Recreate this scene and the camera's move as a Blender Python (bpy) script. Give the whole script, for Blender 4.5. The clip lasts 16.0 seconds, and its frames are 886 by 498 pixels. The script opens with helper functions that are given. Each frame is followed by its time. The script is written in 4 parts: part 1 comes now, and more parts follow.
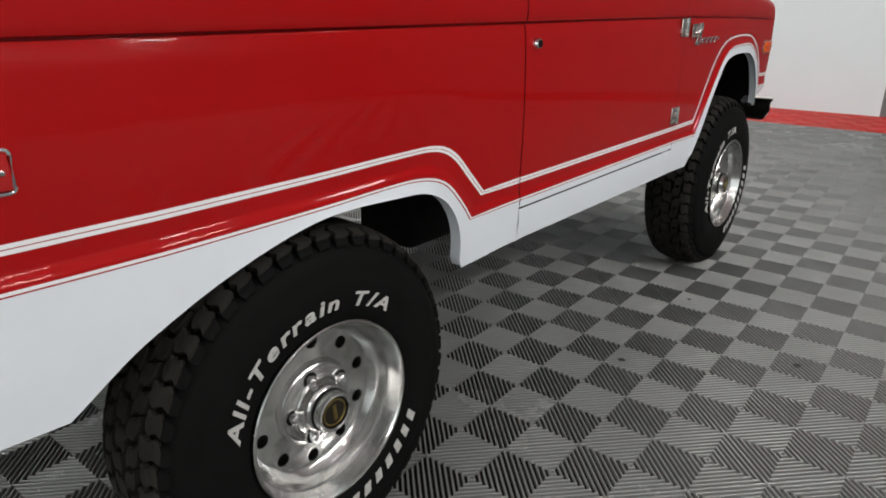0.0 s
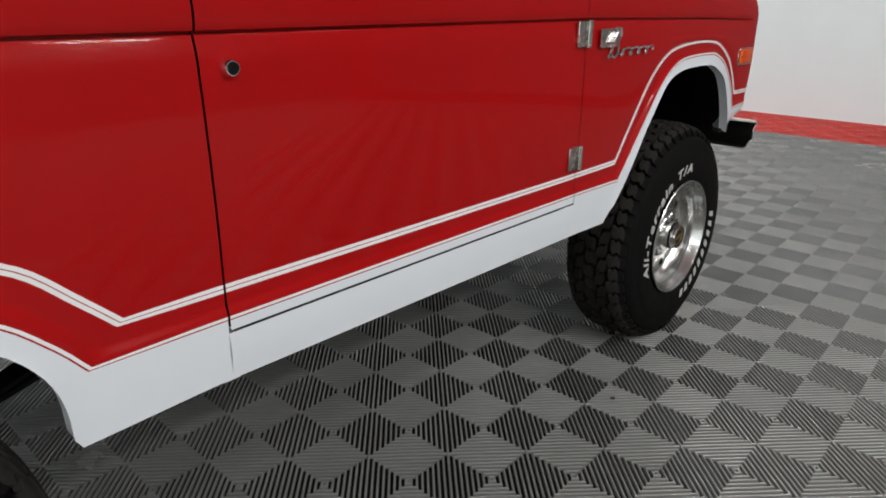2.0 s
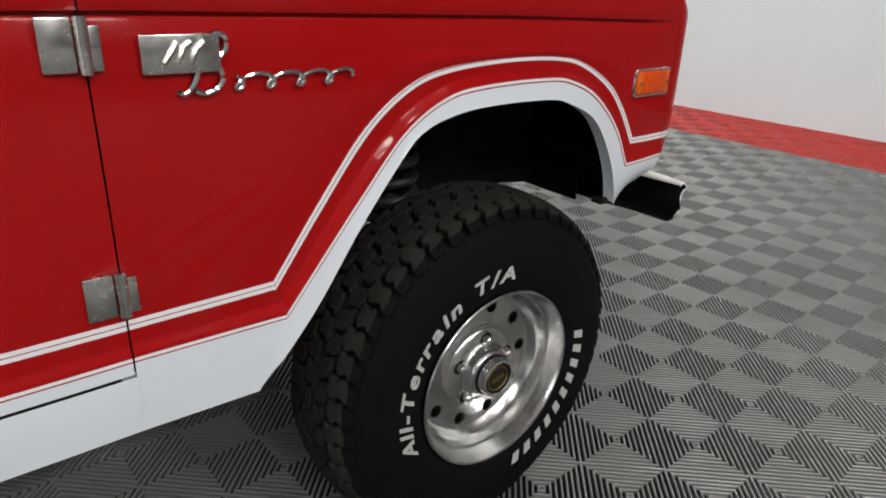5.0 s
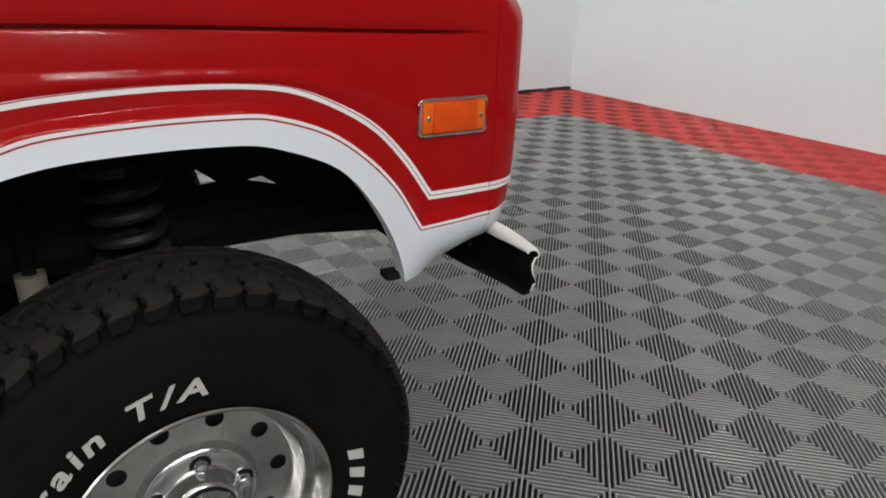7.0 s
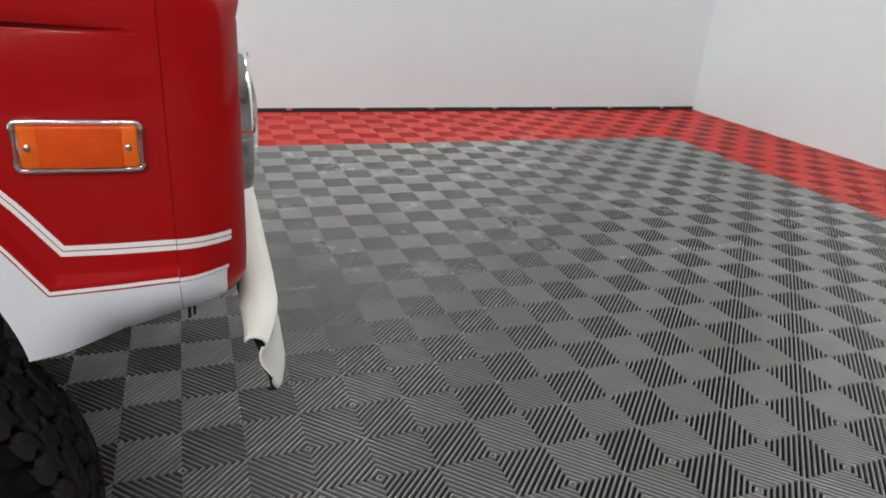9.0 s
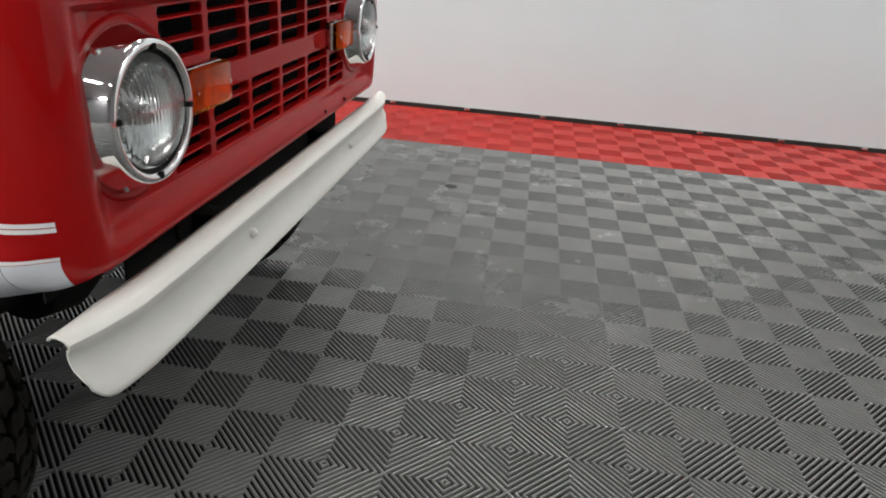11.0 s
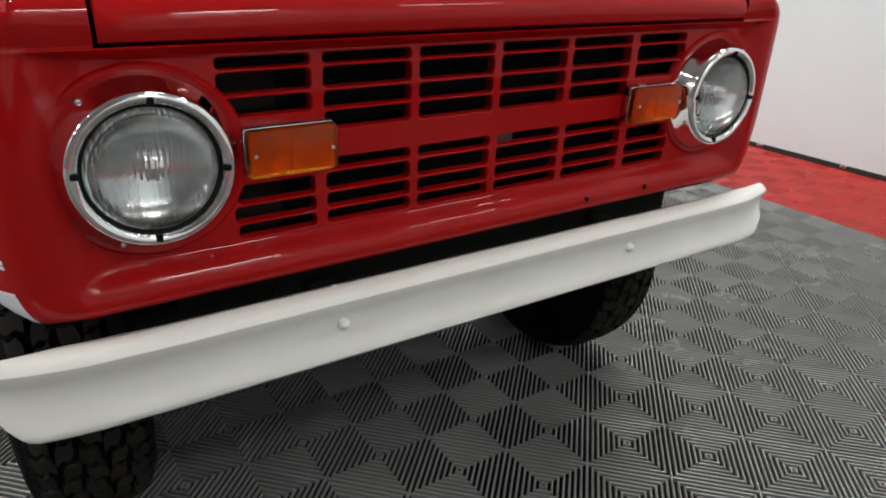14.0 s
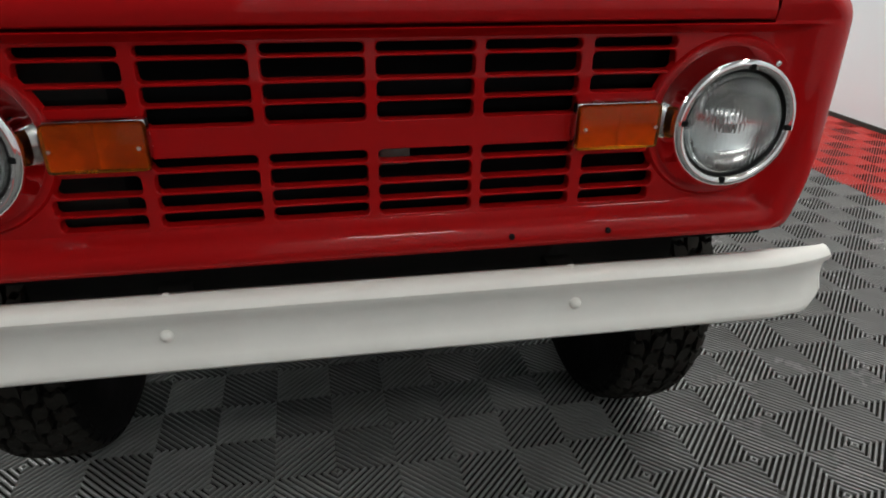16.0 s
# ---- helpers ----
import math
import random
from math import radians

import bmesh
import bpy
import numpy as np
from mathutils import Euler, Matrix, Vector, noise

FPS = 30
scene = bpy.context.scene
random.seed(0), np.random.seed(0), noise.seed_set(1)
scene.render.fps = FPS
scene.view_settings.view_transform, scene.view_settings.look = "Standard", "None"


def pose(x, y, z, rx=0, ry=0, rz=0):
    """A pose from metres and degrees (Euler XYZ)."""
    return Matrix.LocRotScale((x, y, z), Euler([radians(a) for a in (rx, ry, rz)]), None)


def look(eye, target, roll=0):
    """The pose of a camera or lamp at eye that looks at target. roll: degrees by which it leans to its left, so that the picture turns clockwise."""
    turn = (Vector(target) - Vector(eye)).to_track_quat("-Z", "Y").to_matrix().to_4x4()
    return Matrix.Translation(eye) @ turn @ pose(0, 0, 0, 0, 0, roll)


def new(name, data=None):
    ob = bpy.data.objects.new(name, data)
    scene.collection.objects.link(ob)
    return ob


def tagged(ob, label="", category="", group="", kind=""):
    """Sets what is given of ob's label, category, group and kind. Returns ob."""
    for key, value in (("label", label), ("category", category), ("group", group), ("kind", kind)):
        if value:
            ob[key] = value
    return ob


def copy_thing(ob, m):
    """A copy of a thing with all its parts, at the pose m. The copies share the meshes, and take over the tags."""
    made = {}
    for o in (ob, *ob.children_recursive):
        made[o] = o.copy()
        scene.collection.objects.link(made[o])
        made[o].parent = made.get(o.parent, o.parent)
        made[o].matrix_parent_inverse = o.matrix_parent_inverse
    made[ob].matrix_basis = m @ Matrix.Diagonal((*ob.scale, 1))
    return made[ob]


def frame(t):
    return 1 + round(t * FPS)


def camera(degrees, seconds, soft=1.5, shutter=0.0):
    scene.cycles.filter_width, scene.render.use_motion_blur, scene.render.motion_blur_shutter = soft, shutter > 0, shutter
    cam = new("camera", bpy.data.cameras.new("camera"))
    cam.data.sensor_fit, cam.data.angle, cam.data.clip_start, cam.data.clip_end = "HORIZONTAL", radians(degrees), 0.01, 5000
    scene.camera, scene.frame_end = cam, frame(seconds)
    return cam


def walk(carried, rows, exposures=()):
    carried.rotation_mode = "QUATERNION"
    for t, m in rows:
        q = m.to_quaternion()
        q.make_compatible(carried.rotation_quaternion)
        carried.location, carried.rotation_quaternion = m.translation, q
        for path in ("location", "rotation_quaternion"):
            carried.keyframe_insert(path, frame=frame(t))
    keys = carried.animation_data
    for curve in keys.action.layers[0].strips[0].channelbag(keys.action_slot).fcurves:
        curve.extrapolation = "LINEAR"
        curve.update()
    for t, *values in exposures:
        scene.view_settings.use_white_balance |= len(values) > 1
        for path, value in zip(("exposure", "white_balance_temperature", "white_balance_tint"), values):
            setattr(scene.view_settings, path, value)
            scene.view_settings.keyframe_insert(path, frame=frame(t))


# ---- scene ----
cam = camera(67.41, 16.0, 1.8)
PATH = [
    (0, (1.765, -0.753, 1.164), (0.554, 0.679, 0.468), -0.29),
    (0.5, (1.756, -0.501, 1.157), (0.536, 0.938, 0.493), -0.91),
    (1, (1.819, -0.263, 1.169), (0.509, 1.080, 0.476), -0.34),
    (1.5, (1.797, -0.047, 1.162), (0.488, 1.293, 0.461), -0.12),
    (2, (1.748, 0.195, 1.167), (0.462, 1.549, 0.452), 0.02),
    (2.5, (1.768, 0.409, 1.156), (0.421, 1.714, 0.463), -0.32),
    (3, (1.818, 0.619, 1.165), (0.436, 1.857, 0.417), 0.07),
    (3.5, (1.798, 0.819, 1.152), (0.433, 2.076, 0.406), 0.74),
    (3.7, (1.760, 0.919, 1.152), (0.400, 2.185, 0.412), 1.10),
    (5.8, (1.669, 1.755, 1.170), (0.204, 2.875, 0.397), 1.87),
    (6, (1.666, 1.820, 1.168), (0.190, 2.930, 0.399), 1.76),
    (6.5, (1.676, 2.022, 1.160), (0.147, 3.049, 0.381), 2.06),
    (7, (1.682, 2.198, 1.164), (0.139, 3.216, 0.399), 1.76),
    (7.5, (1.625, 2.375, 1.168), (0.095, 3.397, 0.382), 3.40),
    (8, (1.611, 2.527, 1.168), (0.060, 3.524, 0.392), 2.62),
    (8.2, (1.629, 2.605, 1.168), (0.034, 3.534, 0.397), 2.31),
    (10.3, (1.595, 3.352, 1.180), (-0.245, 3.483, 0.407), 4.65),
    (10.5, (1.580, 3.404, 1.185), (-0.270, 3.421, 0.424), 3.79),
    (11, (1.466, 3.527, 1.181), (-0.342, 3.287, 0.361), 4.33),
    (11.5, (1.361, 3.645, 1.185), (-0.394, 3.126, 0.379), 3.37),
    (12, (1.277, 3.790, 1.210), (-0.364, 2.959, 0.425), 4.21),
    (12.5, (1.137, 3.817, 1.195), (-0.398, 2.808, 0.404), 4.59),
    (13, (0.983, 3.799, 1.197), (-0.417, 2.603, 0.417), 4.73),
    (13.5, (0.840, 3.845, 1.208), (-0.344, 2.433, 0.430), 4.01),
    (14, (0.715, 3.880, 1.211), (-0.280, 2.345, 0.401), 2.32),
    (14.5, (0.547, 3.843, 1.204), (-0.308, 2.221, 0.405), 3.46),
    (15, (0.385, 3.880, 1.214), (-0.244, 2.164, 0.402), 1.61),
    (15.5, (0.223, 3.968, 1.234), (-0.197, 2.185, 0.431), 1.09),
    (16, (0.077, 3.926, 1.224), (-0.262, 2.156, 0.359), 1.33),
]
walk(cam, [(t, look(eye, target, roll)) for t, eye, target, roll in PATH], [(0.0, 0.0), (13.5, 0.0), (14.5, -0.07), (16.0, -0.27)])


# ---- world: a closed hall, no daylight ----
world = bpy.data.worlds.new("world")
scene.world = world
world.use_nodes = True
world.node_tree.nodes["Background"].inputs[0].default_value = (0.02, 0.02, 0.022, 1)
world.node_tree.nodes["Background"].inputs[1].default_value = 1.0

# the hall stands turned by this much against the truck
TURN = radians(1.30)
CT, ST = math.cos(TURN), math.sin(TURN)
CELL = 0.1524
TILE = 2 * CELL
ORIGIN = Vector((-0.0050, 0.0517, 0.0))
HALL = Matrix.Translation(ORIGIN) @ Matrix.Rotation(TURN, 4, "Z")   # hall axes, origin on a tile corner
CEIL = 4.8
WL, WR, WF, WB = -3.80, 9.0, 7.64, -9.0      # hall walls in hall axes
CX = 0.004                                   # the truck's middle plane


# ---- helpers ----
def mat(name, color, rough=0.5, metal=0.0, spec=0.5, coat=0.0, var=0.0, scale=8.0, bump=0.0, bscale=60.0, trans=0.0, ior=1.45, rvar=0.0, randoms=0.0):
    m = bpy.data.materials.new(name)
    m.use_nodes = True
    nt = m.node_tree
    b = nt.nodes["Principled BSDF"]
    b.inputs["Base Color"].default_value = (*color, 1)
    b.inputs["Roughness"].default_value = rough
    b.inputs["Metallic"].default_value = metal
    b.inputs["Specular IOR Level"].default_value = spec
    b.inputs["Coat Weight"].default_value = coat
    b.inputs["Coat Roughness"].default_value = 0.03
    b.inputs["Transmission Weight"].default_value = trans
    b.inputs["IOR"].default_value = ior
    tc = nt.nodes.new("ShaderNodeTexCoord")
    if var or rvar or randoms:
        n = nt.nodes.new("ShaderNodeTexNoise")
        n.inputs["Scale"].default_value = scale
        n.inputs["Detail"].default_value = 6
        n.inputs["Roughness"].default_value = 0.65
        nt.links.new(tc.outputs["Object"], n.inputs["Vector"])
        val = n.outputs["Fac"]
        if var:
            hsv = nt.nodes.new("ShaderNodeHueSaturation")
            hsv.inputs["Color"].default_value = (*color, 1)
            mr = nt.nodes.new("ShaderNodeMapRange")
            mr.inputs["From Min"].default_value, mr.inputs["From Max"].default_value = 0.3, 0.7
            mr.inputs["To Min"].default_value, mr.inputs["To Max"].default_value = 1 - var, 1 + var
            nt.links.new(val, mr.inputs["Value"])
            last = mr.outputs["Result"]
            if randoms:
                oi = nt.nodes.new("ShaderNodeObjectInfo")
                m2 = nt.nodes.new("ShaderNodeMapRange")
                m2.inputs["To Min"].default_value, m2.inputs["To Max"].default_value = 1 - randoms, 1 + randoms
                nt.links.new(oi.outputs["Random"], m2.inputs["Value"])
                mu = nt.nodes.new("ShaderNodeMath")
                mu.operation = "MULTIPLY"
                nt.links.new(last, mu.inputs[0])
                nt.links.new(m2.outputs["Result"], mu.inputs[1])
                last = mu.outputs[0]
            nt.links.new(last, hsv.inputs["Value"])
            nt.links.new(hsv.outputs["Color"], b.inputs["Base Color"])
        if rvar:
            m3 = nt.nodes.new("ShaderNodeMapRange")
            m3.inputs["From Min"].default_value, m3.inputs["From Max"].default_value = 0.3, 0.7
            m3.inputs["To Min"].default_value, m3.inputs["To Max"].default_value = max(rough - rvar, 0.01), rough + rvar
            nt.links.new(val, m3.inputs["Value"])
            nt.links.new(m3.outputs["Result"], b.inputs["Roughness"])
    if bump:
        n2 = nt.nodes.new("ShaderNodeTexNoise")
        n2.inputs["Scale"].default_value = bscale
        n2.inputs["Detail"].default_value = 4
        nt.links.new(tc.outputs["Object"], n2.inputs["Vector"])
        bp = nt.nodes.new("ShaderNodeBump")
        bp.inputs["Strength"].default_value = bump
        bp.inputs["Distance"].default_value = 0.002
        nt.links.new(n2.outputs["Fac"], bp.inputs["Height"])
        nt.links.new(bp.outputs["Normal"], b.inputs["Normal"])
    return m


def glow(name, color, strength):
    m = bpy.data.materials.new(name)
    m.use_nodes = True
    b = m.node_tree.nodes["Principled BSDF"]
    b.inputs["Base Color"].default_value = (*color, 1)
    b.inputs["Emission Color"].default_value = (*color, 1)
    b.inputs["Emission Strength"].default_value = strength
    return m


RED = mat("red_paint", (0.40, 0.004, 0.005), 0.45, spec=0.05, coat=0.42, var=0.03, scale=3)
RED.node_tree.nodes["Principled BSDF"].inputs["Coat Roughness"].default_value = 0.025
WHITE = mat("white_paint", (0.80, 0.85, 0.91), 0.4, spec=0.2, coat=0.5, var=0.02, scale=4)
CREAM = mat("cream_white_paint", (0.84, 0.85, 0.80), 0.5, spec=0.25, coat=0.15, var=0.03, scale=9, bump=0.03)
STRIPE = mat("stripe_white", (0.93, 0.92, 0.93), 0.35, coat=0.4)
RUBBER = mat("tyre_rubber", (0.0055, 0.0055, 0.0055), 0.75, spec=0.10, var=0.25, scale=14, bump=0.25, bscale=120, rvar=0.08)
TREAD = mat("dusty_tread_rubber", (0.024, 0.0225, 0.020), 0.9, spec=0.10, var=0.3, scale=18, bump=0.3, bscale=150)
LETTER = mat("raised_white_rubber", (0.52, 0.515, 0.50), 0.6, var=0.12, scale=60)
ALU = mat("polished_aluminium", (0.70, 0.70, 0.69), 0.17, metal=1.0, var=0.05, scale=20, rvar=0.05)
CHROME = mat("chrome", (0.82, 0.82, 0.82), 0.06, metal=1.0, rvar=0.03, scale=30)
DULLCHROME = mat("worn_chrome", (0.62, 0.60, 0.57), 0.22, metal=1.0, var=0.15, scale=40, rvar=0.1)
BLACK = mat("black_underside", (0.014, 0.0135, 0.0125), 0.8, spec=0.15, var=0.3, scale=10, bump=0.2)
# near-black stands in for the shade of the unlit engine bay
BAYSHADE = mat("engine_bay_shade", (0.004, 0.004, 0.0045), 0.8, spec=0.08, var=0.4, scale=12)
STEEL = mat("dirty_steel", (0.10, 0.095, 0.085), 0.5, metal=0.6, var=0.3, scale=25, rvar=0.1)
DRUM = mat("shock_grey", (0.36, 0.34, 0.28), 0.55, var=0.2, scale=30)
SPRING = mat("spring_black", (0.034, 0.034, 0.034), 0.5, var=0.2, scale=40)
GAP = mat("seam_black", (0.006, 0.004, 0.004), 0.9)
GOLD = mat("gold_plate", (0.36, 0.28, 0.10), 0.38, metal=1.0)
CAPBROWN = mat("cap_brown", (0.018, 0.014, 0.009), 0.4, spec=0.3)
AMBER = mat("amber_lens", (0.76, 0.082, 0.006), 0.3, spec=0.2, coat=0.4, var=0.10, scale=40)
AMBERL = mat("light_amber_lens", (0.86, 0.145, 0.010), 0.3, spec=0.2, coat=0.4, var=0.08, scale=40)
AMBERD = mat("amber_reflector", (0.75, 0.28, 0.04), 0.22, metal=0.75, var=0.25, scale=30)
AMBERT = mat("amber_lens_clear", (0.82, 0.22, 0.007), 0.10, trans=1.0, ior=1.30, bump=0.05, bscale=90)
GLASS = mat("headlamp_glass", (0.95, 0.97, 0.97), 0.04, trans=1.0, ior=1.45, bump=0.25, bscale=45)
_nt = GLASS.node_tree
_w = _nt.nodes.new("ShaderNodeTexWave")
_w.bands_direction = "X"
_w.inputs["Scale"].default_value = 42
_w.inputs["Distortion"].default_value = 1.5
_tc = _nt.nodes.new("ShaderNodeTexCoord")
_nt.links.new(_tc.outputs["Object"], _w.inputs["Vector"])
_bp = next(n for n in _nt.nodes if n.type == "BUMP")
_bp.inputs["Strength"].default_value = 0.6
_nt.links.new(_w.outputs["Fac"], _bp.inputs["Height"])
REFL = mat("lamp_reflector", (0.76, 0.78, 0.77), 0.14, metal=1.0, var=0.08, scale=18)
GASKET = mat("black_rubber_gasket", (0.006, 0.006, 0.006), 0.7, spec=0.15)
WALL = mat("white_wall", (0.74, 0.81, 0.83), 0.55, var=0.02, scale=1.2, bump=0.04, bscale=200)
CEILM = mat("ceiling_dark", (0.55, 0.55, 0.555), 0.8, var=0.05)
# dark grey given to unseen walls to keep reflections and bounce low
WALLD = mat("unseen_dark_wall", (0.16, 0.16, 0.165), 0.7, var=0.05, scale=0.8)
TILEG = mat("grey_tile", (0.180, 0.186, 0.181), 0.25, spec=0.95, var=0.10, scale=2.6, randoms=0.07, rvar=0.06)
TILER = mat("red_tile", (0.44, 0.026, 0.020), 0.33, var=0.12, scale=2.2, randoms=0.05, rvar=0.08)
SUB = mat("subfloor_dark", (0.014, 0.0135, 0.012), 0.9, spec=0.1, var=0.3, scale=1.5)
HOUSING = mat("fixture_white", (0.75, 0.75, 0.75), 0.5)
GREENB = mat("dark_base_strip", (0.02, 0.024, 0.02), 0.6, var=0.2, scale=30)


def mesh(name, verts, faces, mats, smooth=False, ids=None):
    me = bpy.data.meshes.new(name)
    me.from_pydata([tuple(v) for v in verts], [], faces)
    for m in (mats if isinstance(mats, (list, tuple)) else [mats]):
        me.materials.append(m)
    if ids is not None:
        me.polygons.foreach_set("material_index", ids)
    if smooth:
        me.polygons.foreach_set("use_smooth", [True] * len(me.polygons))
    me.update()
    return me


def put(name, me, parent=None, label="", m=None):
    ob = new(name, me)
    if parent is not None:
        ob.parent = parent
    if m is not None:
        ob.matrix_basis = m
    if label:
        ob["label"] = label
    return ob


def part(name, bm, material, parent, label="", smooth=True, m=None):
    me = bpy.data.meshes.new(name)
    bmesh.ops.recalc_face_normals(bm, faces=bm.faces)
    bm.to_mesh(me)
    bm.free()
    for mm in (material if isinstance(material, (list, tuple)) else [material]):
        me.materials.append(mm)
    if smooth:
        me.polygons.foreach_set("use_smooth", [True] * len(me.polygons))
        me.set_sharp_from_angle(angle=radians(38))
    return put(name, me, parent, label, m)


def empty(name, label, category, m=None, group="", kind=""):
    ob = new(name)
    if m is not None:
        ob.matrix_basis = m
    return tagged(ob, label, category, group, kind)


def grid_faces(nr, nc, closed=False, base=0):
    out = []
    for r in range(nr - 1):
        for c in range(nc if closed else nc - 1):
            d = (c + 1) % nc
            out.append((base + r * nc + c, base + r * nc + d, base + (r + 1) * nc + d, base + (r + 1) * nc + c))
    return out


def loft(bm, rows, closed=False, mi=0, flip=False):
    vs = [[bm.verts.new(p) for p in r] for r in rows]
    fs = []
    for a, b in zip(vs, vs[1:]):
        n = len(a)
        for c in range(n if closed else n - 1):
            d = (c + 1) % n
            q = (a[c], a[d], b[d], b[c])
            try:
                f = bm.faces.new(q[::-1] if flip else q)
                f.material_index = mi
                fs.append(f)
            except ValueError:
                pass
    return vs


def box(bm, cx, cy, cz, sx, sy, sz, bevel=0.0, mi=0, m=None):
    r = bmesh.ops.create_cube(bm, size=1, matrix=(m or Matrix.Identity(4)) @ Matrix.Translation((cx, cy, cz)) @ Matrix.Diagonal((sx, sy, sz, 1)))
    fs = {f for v in r["verts"] for f in v.link_faces}
    for f in fs:
        f.material_index = mi
    if bevel:
        es = {e for f in fs for e in f.edges}
        bmesh.ops.bevel(bm, geom=list(es), offset=bevel, segments=2, profile=0.5, affect="EDGES", material=-1)


def tube(bm, pts, r, n=10, mi=0, caps=True, radii=None):
    pts = [Vector(p) for p in pts]
    rows = []
    up = Vector((0, 0, 1))
    for i, p in enumerate(pts):
        d = (pts[min(i + 1, len(pts) - 1)] - pts[max(i - 1, 0)]).normalized()
        u = d.cross(up)
        if u.length < 1e-3:
            u = d.cross(Vector((1, 0, 0)))
        u.normalize()
        v = d.cross(u)
        rr = radii[i] if radii else r
        rows.append([p + rr * (math.cos(2 * math.pi * k / n) * u + math.sin(2 * math.pi * k / n) * v) for k in range(n)])
    vs = loft(bm, rows, True, mi)
    if caps:
        for e in (vs[0], vs[-1]):
            try:
                bm.faces.new(e).material_index = mi
            except ValueError:
                pass


def revolve(bm, prof, n=48, mi=0, axis="x", a0=0.0, a1=2 * math.pi, centre=(0, 0, 0)):
    """prof: (along, radius) pairs turned round the axis."""
    full = abs(a1 - a0 - 2 * math.pi) < 1e-6
    k = n if full else n + 1
    rows = []
    for s, r in prof:
        row = []
        for i in range(k):
            a = a0 + (a1 - a0) * i / n
            c, d = r * math.cos(a), r * math.sin(a)
            v = (s, c, d) if axis == "x" else (c, s, d) if axis == "y" else (c, d, s)
            row.append(Vector(v) + Vector(centre))
        rows.append(row)
    return loft(bm, rows, full, mi)


def smooth_curve(pts, n):
    """n+1 points along a Catmull-Rom curve through pts, by arc length."""
    pts = [np.array(p, float) for p in pts]
    if len(pts) == 2:
        return [pts[0] + (pts[1] - pts[0]) * i / n for i in range(n + 1)]
    ext = [2 * pts[0] - pts[1]] + pts + [2 * pts[-1] - pts[-2]]
    dense = []
    for i in range(1, len(ext) - 2):
        p0, p1, p2, p3 = ext[i - 1:i + 3]
        for k in range(16):
            t = k / 16
            dense.append(0.5 * (2 * p1 + (p2 - p0) * t + (2 * p0 - 5 * p1 + 4 * p2 - p3) * t * t + (3 * p1 - p0 - 3 * p2 + p3) * t ** 3))
    dense.append(pts[-1])
    dense = np.array(dense)
    s = np.r_[0, np.cumsum(np.linalg.norm(np.diff(dense, axis=0), axis=1))]
    w = np.linspace(0, s[-1], n + 1)
    return [np.array([np.interp(x, s, dense[:, k]) for k in range(dense.shape[1])]) for x in w]


# ---- hall ----
def hall_piece(name, lo, hi, material, label, category):
    bm = bmesh.new()
    box(bm, *[(a + b) / 2 for a, b in zip(lo, hi)], *[b - a for a, b in zip(lo, hi)])
    ob = part(name, bm, material, None, "", False, HALL)
    return tagged(ob, label, category, kind="structure")


hall_piece("wall_west", (WL - 0.2, WB - 0.2, -0.05), (WL, WF + 0.2, CEIL), WALL, "plain white painted wall of the showroom hall", "wall")
hall_piece("wall_north", (WL, WF, -0.05), (0.9, WF + 0.2, CEIL), WALL, "plain white painted end wall of the hall", "wall")
# unseen stretch of end wall, greyed so the red paint mirrors less light
hall_piece("wall_north_east", (0.9, WF, -0.05), (WR, WF + 0.2, CEIL), WALLD, "unseen stretch of the end wall, greyed to darken reflections", "wall")
# unseen closing wall, kept dark for the same reason
hall_piece("wall_east", (WR, WB - 0.2, -0.05), (WR + 0.2, WF + 0.2, CEIL), WALLD, "unseen closing wall, grey to keep its reflection dark", "wall")
hall_piece("wall_south", (WL, WB - 0.2, -0.05), (WR, WB, CEIL), WALL, "plain white wall at the far end of the hall", "wall")
hall_piece("ceiling", (WL - 0.2, WB - 0.2, CEIL), (WR + 0.2, WF + 0.2, CEIL + 0.2), CEILM, "dark hall ceiling with strip lights", "ceiling")
FLOOR = hall_piece("floor", (WL - 0.2, WB - 0.2, -0.08), (WR + 0.2, WF + 0.2, -0.0098), SUB, "ribbed interlocking plastic tile floor, grey with red border", "floor")

# ---- ceiling lights ----
# rows of strip lights over the walls and the walkway beside the truck; one hangs ahead of it
LAMPS = [(-2.4, -2.4, 0, 70), (-2.4, -0.2, 0, 45), (-2.4, 2.0, 0, 46), (-2.6, 2.9, 0, 62), (-2.9, 6.6, 1, 24), (-0.4, 7.1, 1, 62),
         (-0.55, 3.1, 1, 10), (-0.1, -3.2, 1, 96), (2.6, -2.4, 0, 14), (2.6, 0.2, 0, 5), (4.4, -1.0, 1, 20),
         (4.4, 1.6, 0, 38), (4.4, 4.2, 0, 26), (6.4, -2.4, 0, 80), (6.4, 0.2, 0, 90), (6.4, 2.8, 0, 114), (8.4, 0.5, 0, 112), (8.4, 3.5, 0, 112),
         (-2.4, -5.2, 0, 60), (0.6, -5.8, 1, 90), (0.6, -7.8, 1, 150), (-2.4, -7.8, 1, 110), (3.6, -7.4, 1, 110)]
fix = None
